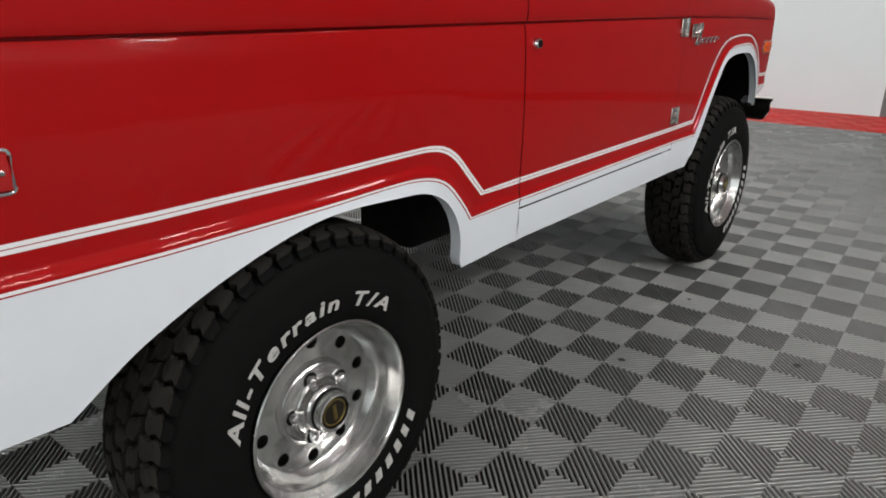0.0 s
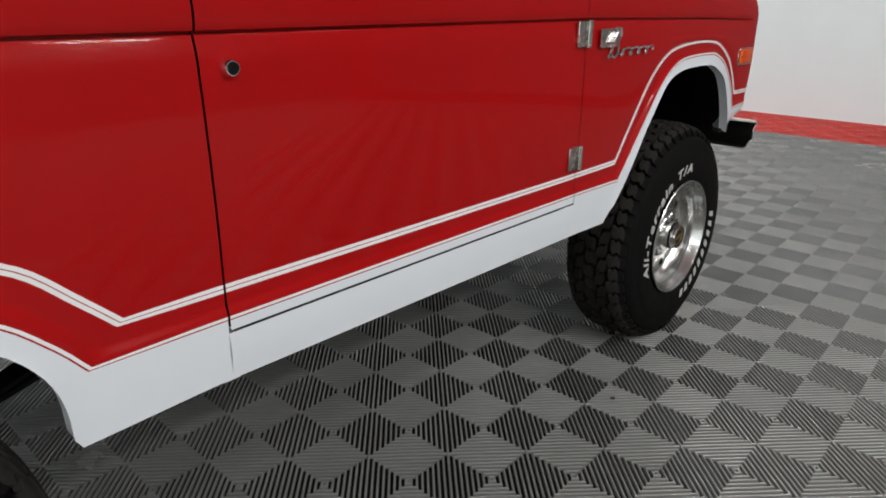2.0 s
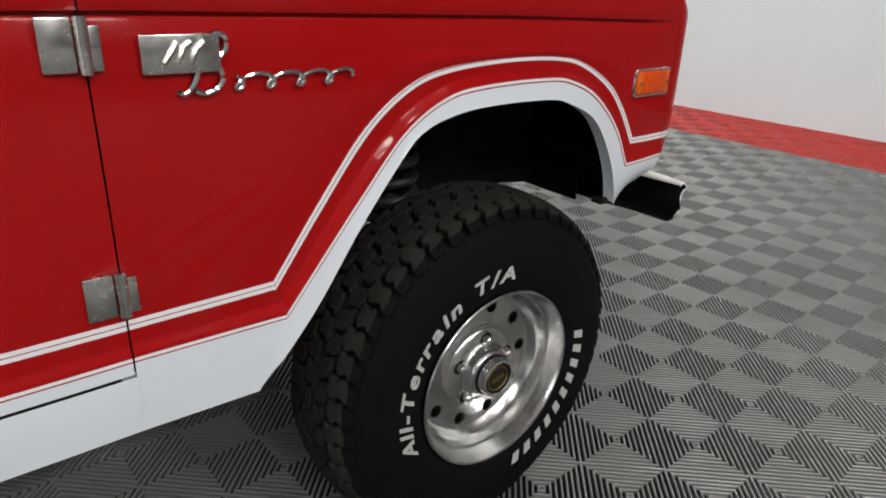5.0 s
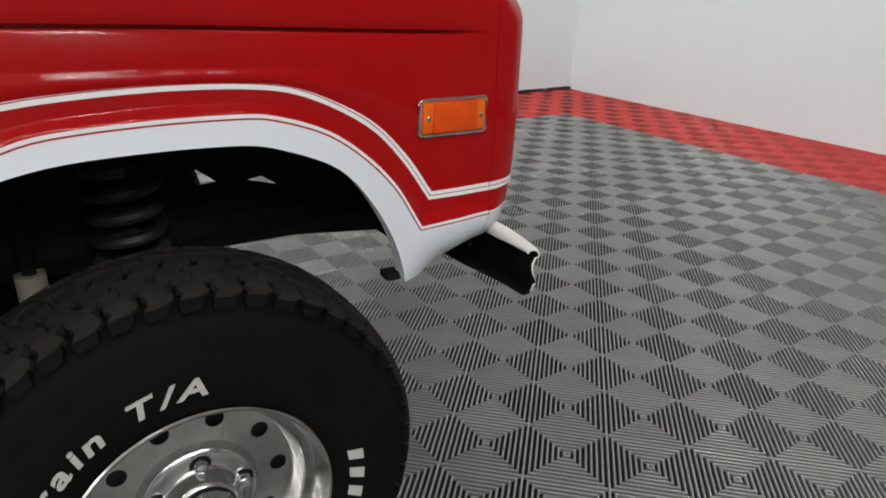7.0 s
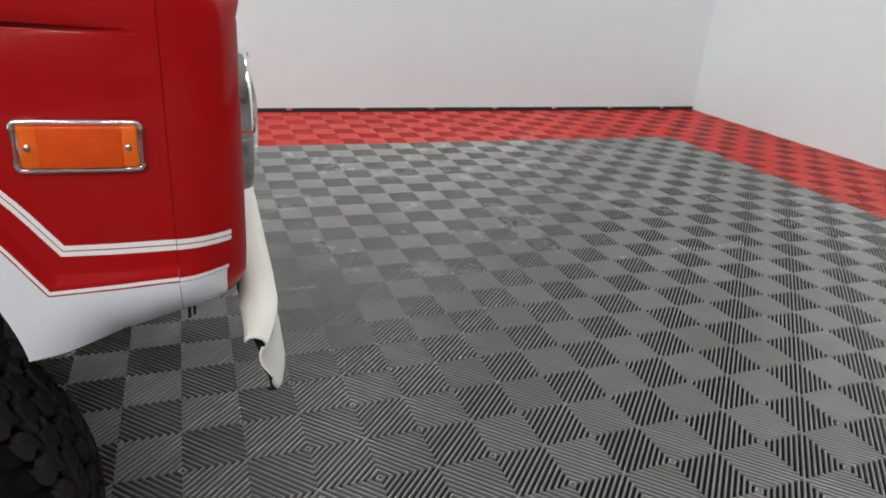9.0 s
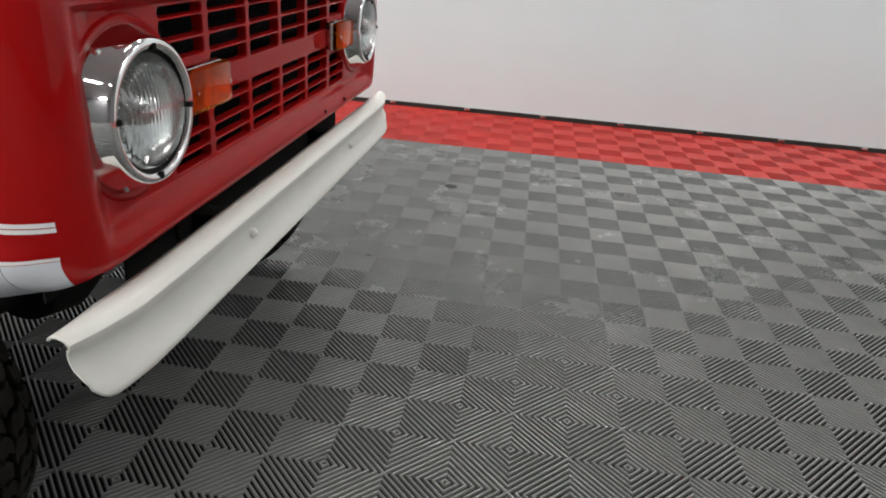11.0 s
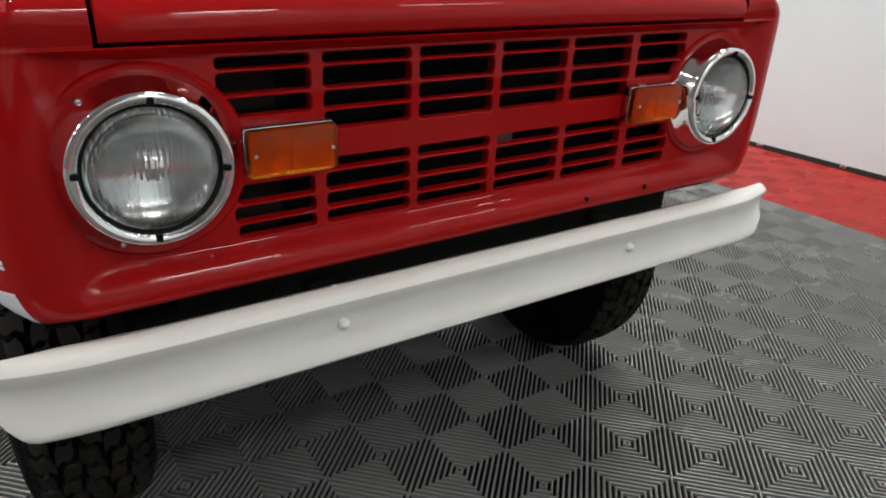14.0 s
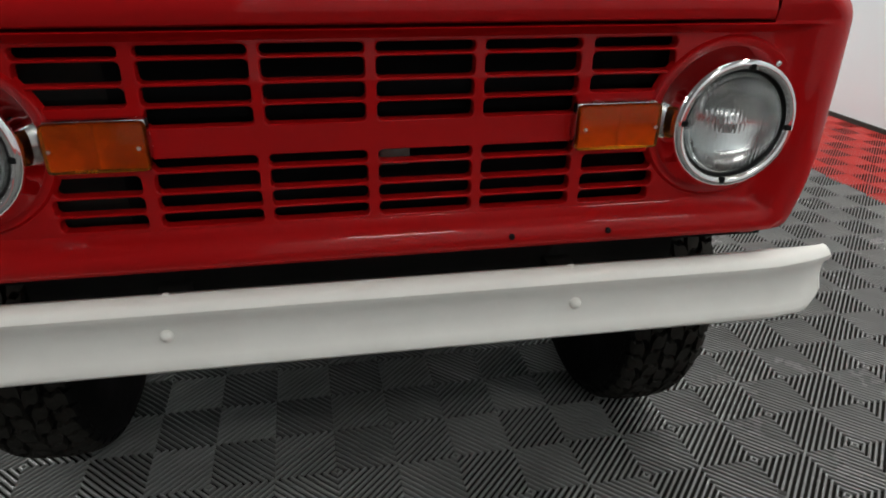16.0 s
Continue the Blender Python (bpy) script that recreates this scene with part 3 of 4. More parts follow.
def grille():
    bm = bmesh.new()
    slots = []
    for ci, (x0, x1) in enumerate(COLS):
        for ri, (z0, z1) in enumerate(ROWS_U + ROWS_L):
            outer = ci in (0, 5)
            if outer and ri in (3, 4):
                continue
            slots.append((x0, x1, z0, z1))
    R = 0.0022                                     # rolled edge round every slot
    cols = [(a - R, b + R) for a, b in COLS]
    zr = [(a - R, b + R) for a, b in ROWS_U + ROWS_L]
    xl = sorted([-0.60, 0.60] + [v for c in cols for v in c])
    zl = sorted([0.806, 1.088] + [v for r in zr for v in r])
    opened = {(round(a - R, 4), round(c - R, 4)) for a, b, c, d in slots}
    for i in range(len(xl) - 1):
        for j in range(len(zl) - 1):
            x0, x1, z0, z1 = xl[i], xl[i + 1], zl[j], zl[j + 1]
            if (round(x0, 4), round(z0, 4)) in opened:
                row = next(k for k, r in enumerate(zr) if abs(r[0] - z0) < 1e-4)
                a0 = x0 + R + (INSET[row] if i == 1 else 0.0)
                a1 = x1 - R - (INSET[row] if i == len(xl) - 3 else 0.0)
                rings = []
                for grow, back in ((R, 0.0), (R * 0.62, 0.0005), (R * 0.28, 0.0016), (R * 0.06, 0.0034), (0.0, 0.006), (0.0, 0.020)):
                    rings.append([bm.verts.new((x, GY - back, z)) for x, z in rounded_slot(a0 - grow, a1 + grow, z0 + R - grow, z1 - R + grow, 0.0072 + grow)])
                cs = [bm.verts.new((x, GY, z)) for x, z in ((x1, z1), (x0, z1), (x0, z0), (x1, z0))]
                o = rings[0]
                n = len(o)
                for k in range(n):
                    for ra, rb in zip(rings, rings[1:]):
                        bm.faces.new((ra[k], ra[(k + 1) % n], rb[(k + 1) % n], rb[k]))
                q = n // 4
                for c in range(4):
                    for k in range(q - 1):
                        bm.faces.new((cs[c], o[c * q + k + 1], o[c * q + k]))
                    # the straight side, where the slot stops short of the grid line
                    if (o[c * q + q - 1].co - cs[c].co).length > 1e-5 and i in (1, len(xl) - 3):
                        bm.faces.new((cs[c], cs[(c + 1) % 4], o[((c + 1) * q) % n], o[c * q + q - 1]))
            else:
                bm.faces.new([bm.verts.new((x, GY, z)) for x, z in ((x0, z0), (x1, z0), (x1, z1), (x0, z1))])
    # rolled lips above and below
    for zz in (LIP_LO, LIP_HI):
        prof = [(GY + lip(z), z) for z in zz]
        prof.append((GY - 0.01, prof[-1][1] + (0.010 if zz is LIP_LO else 0.0)))
        loft(bm, [[(x, y, z) for x in (-0.60, -0.3, 0, 0.3, 0.60)] for y, z in prof])
    bmesh.ops.remove_doubles(bm, verts=bm.verts, dist=0.0003)
    part("grille", bm, RED, truck, "red stamped grille with rows of open slots")


grille()
corner(1)
corner(-1)


# ---- headlights ----
def headlight(s):
    c = (s * 0.578, 0, 0.9495)
    bm = bmesh.new()
    # red recess collar, then the chrome bezel: a flared skirt, a rolled rim, a bead inside
    revolve(bm, [(GY - 0.01, 0.138), (GY + 0.001, 0.135), (GY + 0.005, 0.131), (GY + 0.005, 0.127), (GY + 0.0005, 0.1205)], 56, axis="y", centre=c)
    base = part("headlight", bm, RED, truck, "round headlight with chrome ring")
    bm = bmesh.new()
    revolve(bm, [(GY + 0.001, 0.1225), (GY + 0.005, 0.1218), (GY + 0.009, 0.1195), (GY + 0.015, 0.1160), (GY + 0.022, 0.1125), (GY + 0.030, 0.1090), (GY + 0.038, 0.1060), (GY + 0.0430, 0.1040), (GY + 0.0462, 0.1008), (GY + 0.0470, 0.0970), (GY + 0.0460, 0.0925), (GY + 0.0430, 0.0890), (GY + 0.036, 0.0872)], 96, axis="y", centre=c)
    part("bezel", bm, CHROME, base, "chrome headlight ring")
    bm = bmesh.new()
    revolve(bm, [(GY + 0.041, 0.0885), (GY + 0.039, 0.0860), (GY + 0.034, 0.0830), (GY + 0.02, 0.0820)], 48, axis="y", centre=c)
    part("gasket", bm, GASKET, base)
    for k in range(4):
        bm = bmesh.new()
        a = radians(90 * k + 4)
        m = Matrix.Translation(c) @ Matrix.Rotation(-a, 4, "Y")
        box(bm, 0.0925, GY + 0.044, 0, 0.011, 0.010, 0.009, 0.002, m=m)
        part("retainer_tab", bm, GASKET, base)
    for a in (128, 245):
        bm = bmesh.new()
        px, pz = c[0] - s * 0.1165 * math.cos(radians(a)), c[2] + 0.1165 * math.sin(radians(a))
        revolve(bm, [(GY + 0.006, 0.0056), (GY + 0.0150, 0.0053), (GY + 0.0175, 0.0036), (GY + 0.0180, 0.0003)], 12, axis="y", centre=(px, 0, pz))
        part("adjuster_screw", bm, DULLCHROME, base)
    bm = bmesh.new()
    revolve(bm, [(GY + 0.032, 0.0845), (GY + 0.041, 0.0805), (GY + 0.050, 0.0690), (GY + 0.056, 0.045), (GY + 0.059, 0.02), (GY + 0.060, 0.0004)], 48, axis="y", centre=c)
    g = part("lens", bm, GLASS, base, "fluted glass headlight lens")
    g.visible_shadow = False
    bm = bmesh.new()
    revolve(bm, [(GY + 0.033, 0.0838), (GY + 0.024, 0.0755), (GY + 0.014, 0.058), (GY + 0.008, 0.038), (GY + 0.005, 0.0004)], 48, axis="y", centre=c)
    part("reflector", bm, REFL, base)
    bm = bmesh.new()
    revolve(bm, [(GY + 0.024, 0.0004), (GY + 0.022, 0.012), (GY + 0.016, 0.016), (GY + 0.004, 0.016)], 24, axis="y", centre=c)
    part("bulb_shield", bm, CHROME, base)


headlight(1)
headlight(-1)


# ---- front turn signals ----
def turn_signal(s):
    bm = bmesh.new()
    box(bm, s * 0.384, GY + 0.009, 0.9505, 0.137, 0.021, 0.074, 0.006)
    b = part("turn_signal", bm, DULLCHROME, truck, "amber turn signal in the grille")
    bm = bmesh.new()
    box(bm, s * 0.384, GY + 0.0265, 0.9500, 0.138, 0.022, 0.073, 0.0085)
    g = part("lens", bm, AMBERT, b, "amber plastic lens")
    g.visible_shadow = False
    bm = bmesh.new()
    fold = [(-0.063, 0.0265), (-0.030, 0.0230), (-0.004, 0.0205), (0.0, 0.0220), (0.004, 0.0205), (0.030, 0.0230), (0.063, 0.0265)]
    loft(bm, [[(s * 0.384 + x, GY + y + 9.0 * dz * dz * abs(x), 0.950 + dz) for x, y in fold] for dz in (-0.031, -0.016, 0.0, 0.016, 0.031)])
    part("reflector", bm, AMBERD, b, "folded amber reflector")
    for dx in (-0.058, 0.058):
        bm = bmesh.new()
        tube(bm, [(s * 0.384 + dx, GY + 0.034, 0.950), (s * 0.384 + dx, GY + 0.0388, 0.950)], 0.0032, 8)
        part("lens_screw", bm, DULLCHROME, b)


turn_signal(1)
turn_signal(-1)


# ---- side markers ----
def side_marker(s, y=2.776, z=0.970, lens=None, ends=None, words="amber"):
    x = plan_x(y)
    tilt = Matrix.Translation((s * x, y, z)) @ Matrix.Rotation(s * 0.03, 4, "Z")
    bm = bmesh.new()
    box(bm, s * 0.002, 0, 0, 0.010, 0.128, 0.056, 0.004, m=tilt)
    loop = [tilt @ Vector((s * 0.008, u, v)) for u, v in rounded_slot(-0.0632, 0.0632, -0.0272, 0.0272, 0.007, 5)]
    tube(bm, loop + loop[:2], 0.0036, 10, caps=False)
    b = part("side_marker", bm, CHROME, truck, words + " side marker light in a chrome frame")
    bm = bmesh.new()
    box(bm, s * 0.0085, 0.002, 0, 0.014, 0.084, 0.048, 0.003, m=tilt)
    part("lens", bm, lens or AMBER, b, words + " plastic lens")
    for k in (-1, 1):
        bm = bmesh.new()
        box(bm, s * 0.0070, k * 0.0495 + 0.001, 0, 0.013, 0.0190, 0.0475, 0.003, m=tilt)
        part("lens_band", bm, ends or AMBERL, b, "lighter end of the lens")
        bm = bmesh.new()
        tube(bm, [tilt @ Vector((s * 0.012, k * 0.0497, 0)), tilt @ Vector((s * 0.0155, k * 0.0497, 0)), tilt @ Vector((s * 0.0165, k * 0.0497, 0))], 0.0038, 10, radii=[0.0038, 0.0038, 0.0022])
        part("lens_screw", bm, DULLCHROME, b)


REDLENS = mat("red_lens", (0.45, 0.010, 0.010), 0.15, coat=0.6, var=0.1, scale=40)
for s in (1, -1):
    side_marker(s)
    side_marker(s, -0.535, 0.957, REDLENS, REDLENS, "red")


# ---- bumper ----
def bumper():
    prof = [(2.943, 0.703), (2.960, 0.708), (2.980, 0.708), (2.992, 0.704), (2.998, 0.696), (2.997, 0.686), (2.992, 0.677), (2.989, 0.664), (2.990, 0.650), (2.994, 0.634), (3.001, 0.618), (3.006, 0.607), (3.007, 0.599), (3.004, 0.594), (2.992, 0.592), (2.970, 0.592), (2.945, 0.592)]
    xs = [-0.826, -0.823, -0.818, -0.81, -0.80, -0.79, -0.775, -0.76, -0.73, -0.70, -0.6, -0.45, -0.3, -0.15, 0]
    xs = xs + [-x for x in xs[-2::-1]]
    rows = []
    for x in xs:
        a = abs(x)
        back = 0.028 * max(0.0, (a - 0.66) / 0.166) ** 1.8
        row = []
        for i, (y, z) in enumerate(prof):
            # the flange narrows to a point at the ends
            if i < 3:
                y = y + (2.984 - y) * max(0.0, (a - 0.72) / 0.106) * 0.6
            shrink = 0.0 if a < 0.8255 else 0.003
            low = max(0.0, (a - 0.770) / 0.056) ** 2.2 * max(0.0, (0.70 - z) / 0.108)
            k = max(0.0, (a - 0.66) / 0.166)
            z += 0.003 * k - 0.006 * k * (0.71 - z) / 0.11 + 0.032 * low
            if i > 13:
                # the lower flange runs out towards the ends
                y = 3.004 + (y - 3.004) * max(0.2, 1 - ((a - 0.50) / 0.326 if a > 0.50 else 0.0) ** 1.5)
            row.append((x - math.copysign(0.02 * max(0, (0.70 - z) / 0.1) * max(0.0, (a - 0.775) / 0.051) ** 1.4, x), y - back, z - shrink * (1 if i < 6 else -1)))
        rows.append(row)
    bm = bmesh.new()
    loft(bm, [r[:14] for r in rows])
    loft(bm, [r[13:] for r in rows if abs(r[0][0]) < 0.812], False, 1)
    return bm


bm = bumper()
bmp = part("bumper", bm, [CREAM, BLACK], truck, "cream-white steel front bumper")
so = bmp.modifiers.new("thick", "SOLIDIFY")
so.thickness, so.offset, so.material_offset, so.material_offset_rim = 0.0035, -1.0, 1, 0
for x in (-0.33, 0.33):
    bm = bmesh.new()
    revolve(bm, [(2.984, 0.0105), (2.994, 0.010), (2.999, 0.0065), (3.001, 0.0004)], 16, axis="y", centre=(x, 0, 0.653))
    part("bumper_bolt", bm, CREAM, bmp)
    bm = bmesh.new()
    revolve(bm, [(0.703, 0.0065), (0.7085, 0.0055), (0.710, 0.0004)], 12, axis="z", centre=(x, 2.957, 0))
    part("bumper_bolt", bm, CREAM, bmp)
    bm = bmesh.new()
    box(bm, x, 2.90, 0.655, 0.05, 0.16, 0.07, 0.005)
    part("bumper_bracket", bm, BLACK, truck)


# ---- wheels ----
HZ_F, HZ_R = 0.380, 0.376      # axle heights, front and rear


def text_ring(word, r, a_mid, size, parent, x, squash=1.0):
    """Raised letters round the sidewall, read from outside."""
    widths = {"l": 0.34, "i": 0.34, "-": 0.5, "r": 0.55, " ": 0.4, "/": 0.55}
    w = [widths.get(ch, 0.86 if ch.isupper() else 0.74) * size * 1.12 * squash for ch in word]
    total = sum(w)
    at = -total / 2
    for ch, wi in zip(word, w):
        mid = at + wi / 2
        at += wi
        if ch == " ":
            continue
        cu = bpy.data.curves.new("letter", "FONT")
        cu.body, cu.size, cu.align_x, cu.align_y = ch, size * 1.35, "CENTER", "BOTTOM_BASELINE"
        cu.extrude, cu.resolution_u, cu.shear, cu.offset = 0.0012, 3, 0.22, 0.0010
        tmp = bpy.data.objects.new("letter", cu)
        me = bpy.data.meshes.new_from_object(tmp)
        bpy.data.objects.remove(tmp)
        me.materials.clear()
        me.materials.append(LETTER)
        a = a_mid - mid / r
        m = Matrix.Translation((x, r * math.cos(a), r * math.sin(a))) @ Matrix.Rotation(a - math.pi / 2, 4, "X") @ Matrix.Rotation(math.pi / 2, 4, "Z") @ Matrix.Rotation(math.pi / 2, 4, "X") @ Matrix.Diagonal((squash, 1, 1, 1))
        put("letter", me, parent, "", m)


def wheel(label, hz, spin, nuts, bar):
    """A wheel with its outside towards +x and its hub at the origin; x = 0 is the outer sidewall."""
    bm = bmesh.new()
    # dished aluminium wheel: lip, barrel, holed disc
    revolve(bm, [(-0.020, 0.190), (-0.004, 0.199), (0.004, 0.2005), (0.007, 0.198), (0.006, 0.194), (-0.002, 0.191), (-0.010, 0.1895), (-0.020, 0.186), (-0.030, 0.183), (-0.033, 0.178), (-0.046, 0.175), (-0.060, 0.171), (-0.064, 0.166), (-0.072, 0.163), (-0.076, 0.157)], 72)
    rim = part("wheel", bm, ALU, truck, label)
    bm = bmesh.new()
    ND, NH = 96, 10
    r0, r1, rc, rh = 0.096, 0.158, 0.134, 0.0145
    # disc with round holes: sectors, each a square ring round a circle
    xd = lambda r: -0.076 + 0.005 * (r1 - r) / (r1 - r0)
    for h in range(NH):
        a0 = 2 * math.pi * h / NH + spin
        half = math.pi / NH
        n = 24
        outer, circ, back = [], [], []
        for k in range(n):
            t = 2 * math.pi * k / n
            cx, cy = math.cos(t), math.sin(t)
            sc = 1 / max(abs(cx), abs(cy))
            u, v = cx * sc, cy * sc
            rr = (r0 + r1) / 2 + u * (r1 - r0) / 2
            aa = a0 + v * half
            outer.append(bm.verts.new((xd(rr), rr * math.cos(aa), rr * math.sin(aa))))
            px, py = rc + rh * cx, rh * cy
            p = (xd(rc), px * math.cos(a0) - py * math.sin(a0), px * math.sin(a0) + py * math.cos(a0))
            circ.append(bm.verts.new(p))
            back.append(bm.verts.new((p[0] - 0.018, p[1], p[2])))
        for k in range(n):
            d = (k + 1) % n
            bm.faces.new((outer[k], outer[d], circ[d], circ[k]))
            bm.faces.new((circ[k], circ[d], back[d], back[k]))
    bmesh.ops.remove_doubles(bm, verts=bm.verts, dist=0.0006)
    # raised centre: a shoulder that carries the nuts and a cone up to the hub
    revolve(bm, [(xd(r0), 0.0965), (-0.067, 0.0958), (-0.061, 0.0935), (-0.056, 0.089), (-0.053, 0.083), (-0.0525, 0.074), (-0.052, 0.066), (-0.049, 0.061), (-0.042, 0.0575), (-0.032, 0.054), (-0.024, 0.0505), (-0.021, 0.046), (-0.021, 0.040)], 64)
    part("disc", bm, ALU, rim, "polished disc with round holes")
    bm = bmesh.new()
    revolve(bm, [(-0.0225, 0.0465), (-0.0190, 0.0475), (-0.0165, 0.0465), (-0.0165, 0.043)], 40)
    part("hub_seal", bm, GASKET, rim, "black seal ring round the hub")
    bm = bmesh.new()
    revolve(bm, [(-0.018, 0.0445), (-0.012, 0.0445), (-0.010, 0.0435), (-0.004, 0.0430), (0.001, 0.0415), (0.002, 0.038), (0.000, 0.035)], 40)
    part("hub", bm, CHROME, rim, "chrome hub barrel")
    bm = bmesh.new()
    revolve(bm, [(-0.004, 0.036), (-0.003, 0.030), (-0.003, 0.0004)], 36)
    cap = part("centre_cap", bm, CAPBROWN, rim, "dark brown centre cap with a gold mark")
    bm = bmesh.new()
    revolve(bm, [(-0.003, 0.0300), (-0.0012, 0.0292), (-0.0012, 0.0268), (-0.003, 0.0260)], 36)
    box(bm, -0.0022, 0, 0, 0.003, 0.009, 0.036, m=Matrix.Rotation(bar, 4, "X"))
    part("cap_mark", bm, GOLD, rim, "gold ring and bar")
    for k in range(5):
        a = 2 * math.pi * k / 5 + nuts
        c = (0, 0.070 * math.cos(a), 0.070 * math.sin(a))
        bm = bmesh.new()
        revolve(bm, [(-0.056, 0.0185), (-0.0505, 0.0180), (-0.0500, 0.0165), (-0.053, 0.0150)], 20, centre=c)
        part("nut_seat", bm, ALU, rim)
        # flat black ring in place of the shade inside the nut's pocket
        bm = bmesh.new()
        revolve(bm, [(-0.0512, 0.0160), (-0.0512, 0.0110)], 16, centre=c)
        part("nut_recess", bm, GASKET, rim)
        bm = bmesh.new()
        revolve(bm, [(-0.053, 0.0112), (-0.044, 0.0110), (-0.038, 0.0095), (-0.0345, 0.0058), (-0.0335, 0.0003)], 12, centre=c)
        part("lug_nut", bm, CHROME, rim)
    bm = bmesh.new()
    revolve(bm, [(-0.10, 0.16), (-0.10, 0.0005)], 32)
    part("brake_drum", bm, BLACK, rim)
    # tyre carcass, flattened where it stands
    def settle(bm):
        for v in bm.verts:
            if v.co.z < -hz + 0.0015:
                v.co.z = -hz + 0.0015
            k = max(0.0, 1 - abs(v.co.y) / 0.16) * max(0.0, (-v.co.z - 0.25) / 0.13)
            if v.co.x > -0.05:
                v.co.x += 0.010 * k
    bm = bmesh.new()
    prof = [(-0.035, 0.182), (-0.012, 0.192), (-0.006, 0.200), (-0.002, 0.207), (0.000, 0.214), (0.003, 0.224), (0.0055, 0.236), (0.0055, 0.272), (0.004, 0.290), (0.001, 0.296), (0.000, 0.312), (-0.005, 0.328), (-0.010, 0.338),
            (-0.016, 0.343), (-0.026, 0.350), (-0.042, 0.358), (-0.08, 0.370), (-0.122, 0.3725), (-0.164, 0.370), (-0.204, 0.361), (-0.222, 0.354), (-0.238, 0.330), (-0.244, 0.29), (-0.240, 0.23), (-0.22, 0.19), (-0.18, 0.185)]
    revolve(bm, prof, 96)
    settle(bm)
    ty = part("tyre", bm, RUBBER, rim, "black all-terrain tyre with raised white letters")
    # tread: five rows of S-shaped blocks; the outer rows wrap over the shoulders
    knots = [(0.0, 0.0, 0.3870), (0.032, 0.032, 0.3862), (0.062, 0.062, 0.3825), (0.078, 0.077, 0.3780), (0.092, 0.089, 0.3715), (0.1035, 0.098, 0.3635), (0.116, 0.1055, 0.3540), (0.128, 0.110, 0.3430)]
    kv = [k[0] for k in knots]

    def surf(v, a, depth):
        m = abs(v)
        x, r = np.interp(m, kv, [k[1] for k in knots]), np.interp(m, kv, [k[2] for k in knots])
        tip = min(1.0, max(0.0, (m - 0.06) / 0.06))
        r -= depth * (1 - 0.55 * tip)
        x -= depth * 0.8 * tip
        return (-0.122 + math.copysign(x, v), r * math.cos(a), r * math.sin(a))
    NB = 50
    step = 2 * math.pi / NB
    bm = bmesh.new()
    rows_ = [(-0.0170, 0.0170, 0.0, 0.45, 0.12), (0.0250, 0.0560, 0.45, -0.60, -0.14), (-0.0560, -0.0250, 0.55, -0.60, -0.14), (0.0640, 0.1040, 0.95, 0.40, 0.16), (-0.1040, -0.0640, 0.05, 0.40, 0.16)]
    for k in range(NB):
        for va, vb, ph, slope, amp in rows_:
            outer = abs(va + vb) > 0.15
            jog = 0.0035 if k % 2 else -0.0035
            if outer:
                va, vb = (va + jog, vb - 0.004 * (k % 2)) if va > 0 else (va + 0.004 * (k % 2), vb + jog)
            else:
                va, vb = va + jog, vb + jog
            n = 9
            strip = []
            for q in range(n + 1):
                f = q / n
                v = va + (vb - va) * f
                c = (k + ph + slope * (f - 0.5) + amp * math.sin(2 * math.pi * f)) * step
                edge_ = min(f, 1 - f) * n
                hw = step * (0.27 if edge_ < 0.5 else 0.375 if k % 3 else 0.355)
                strip.append([surf(v, c - hw * 1.06, 0.0155), surf(v, c - hw, 0.0014), surf(v, c - hw * 0.90, 0.0), surf(v, c + hw * 0.90, 0.0), surf(v, c + hw, 0.0014), surf(v, c + hw * 1.06, 0.0155)])
            vs = loft(bm, strip)
            bm.faces.new(vs[-1])
            bm.faces.new(vs[0])
    settle(bm)
    part("tread", bm, TREAD, rim, "chunky grey-black tread blocks", smooth=False)
    for side in (1, -1):
        bm = bmesh.new()
        for k in range(NB):
            strip = []
            for q, (v, w, up) in enumerate(((0.098, 0.36, -0.003), (0.108, 0.36, -0.004), (0.119, 0.33 if k % 2 else 0.27, -0.003), (0.134 if k % 2 else 0.124, 0.27, 0.002))):
                c = (k + (0.05 if side > 0 else -0.05) + 0.05 * q) * step
                strip.append([surf(side * v, c - w * step * 1.08, 0.014), surf(side * v, c - w * step, 0.004 + up), surf(side * v, c + w * step, 0.004 + up), surf(side * v, c + w * step * 1.08, 0.014)])
            loft(bm, strip)
        settle(bm)
        part("shoulder_ribs", bm, RUBBER, rim, "black ribs on the tyre shoulder", smooth=False)
    return rim


LETTER_X = 0.0062
def bar_arc(angles, r0, r1, parent):
    """Slanted white bars in place of a maker's word."""
    for a in angles:
        bm = bmesh.new()
        w = 0.040
        c = [(r0, a - w + 0.02), (r0, a + w + 0.02), (r1, a + w - 0.02), (r1, a - w - 0.02)]
        vs = [[(x, r * math.cos(t), r * math.sin(t)) for r, t in c] for x in (0.005, 0.0072)]
        loft(bm, vs, True)
        bm.faces.new([v for v in bm.verts][4:8])
        part("letter_bar", bm, LETTER, parent, smooth=False)


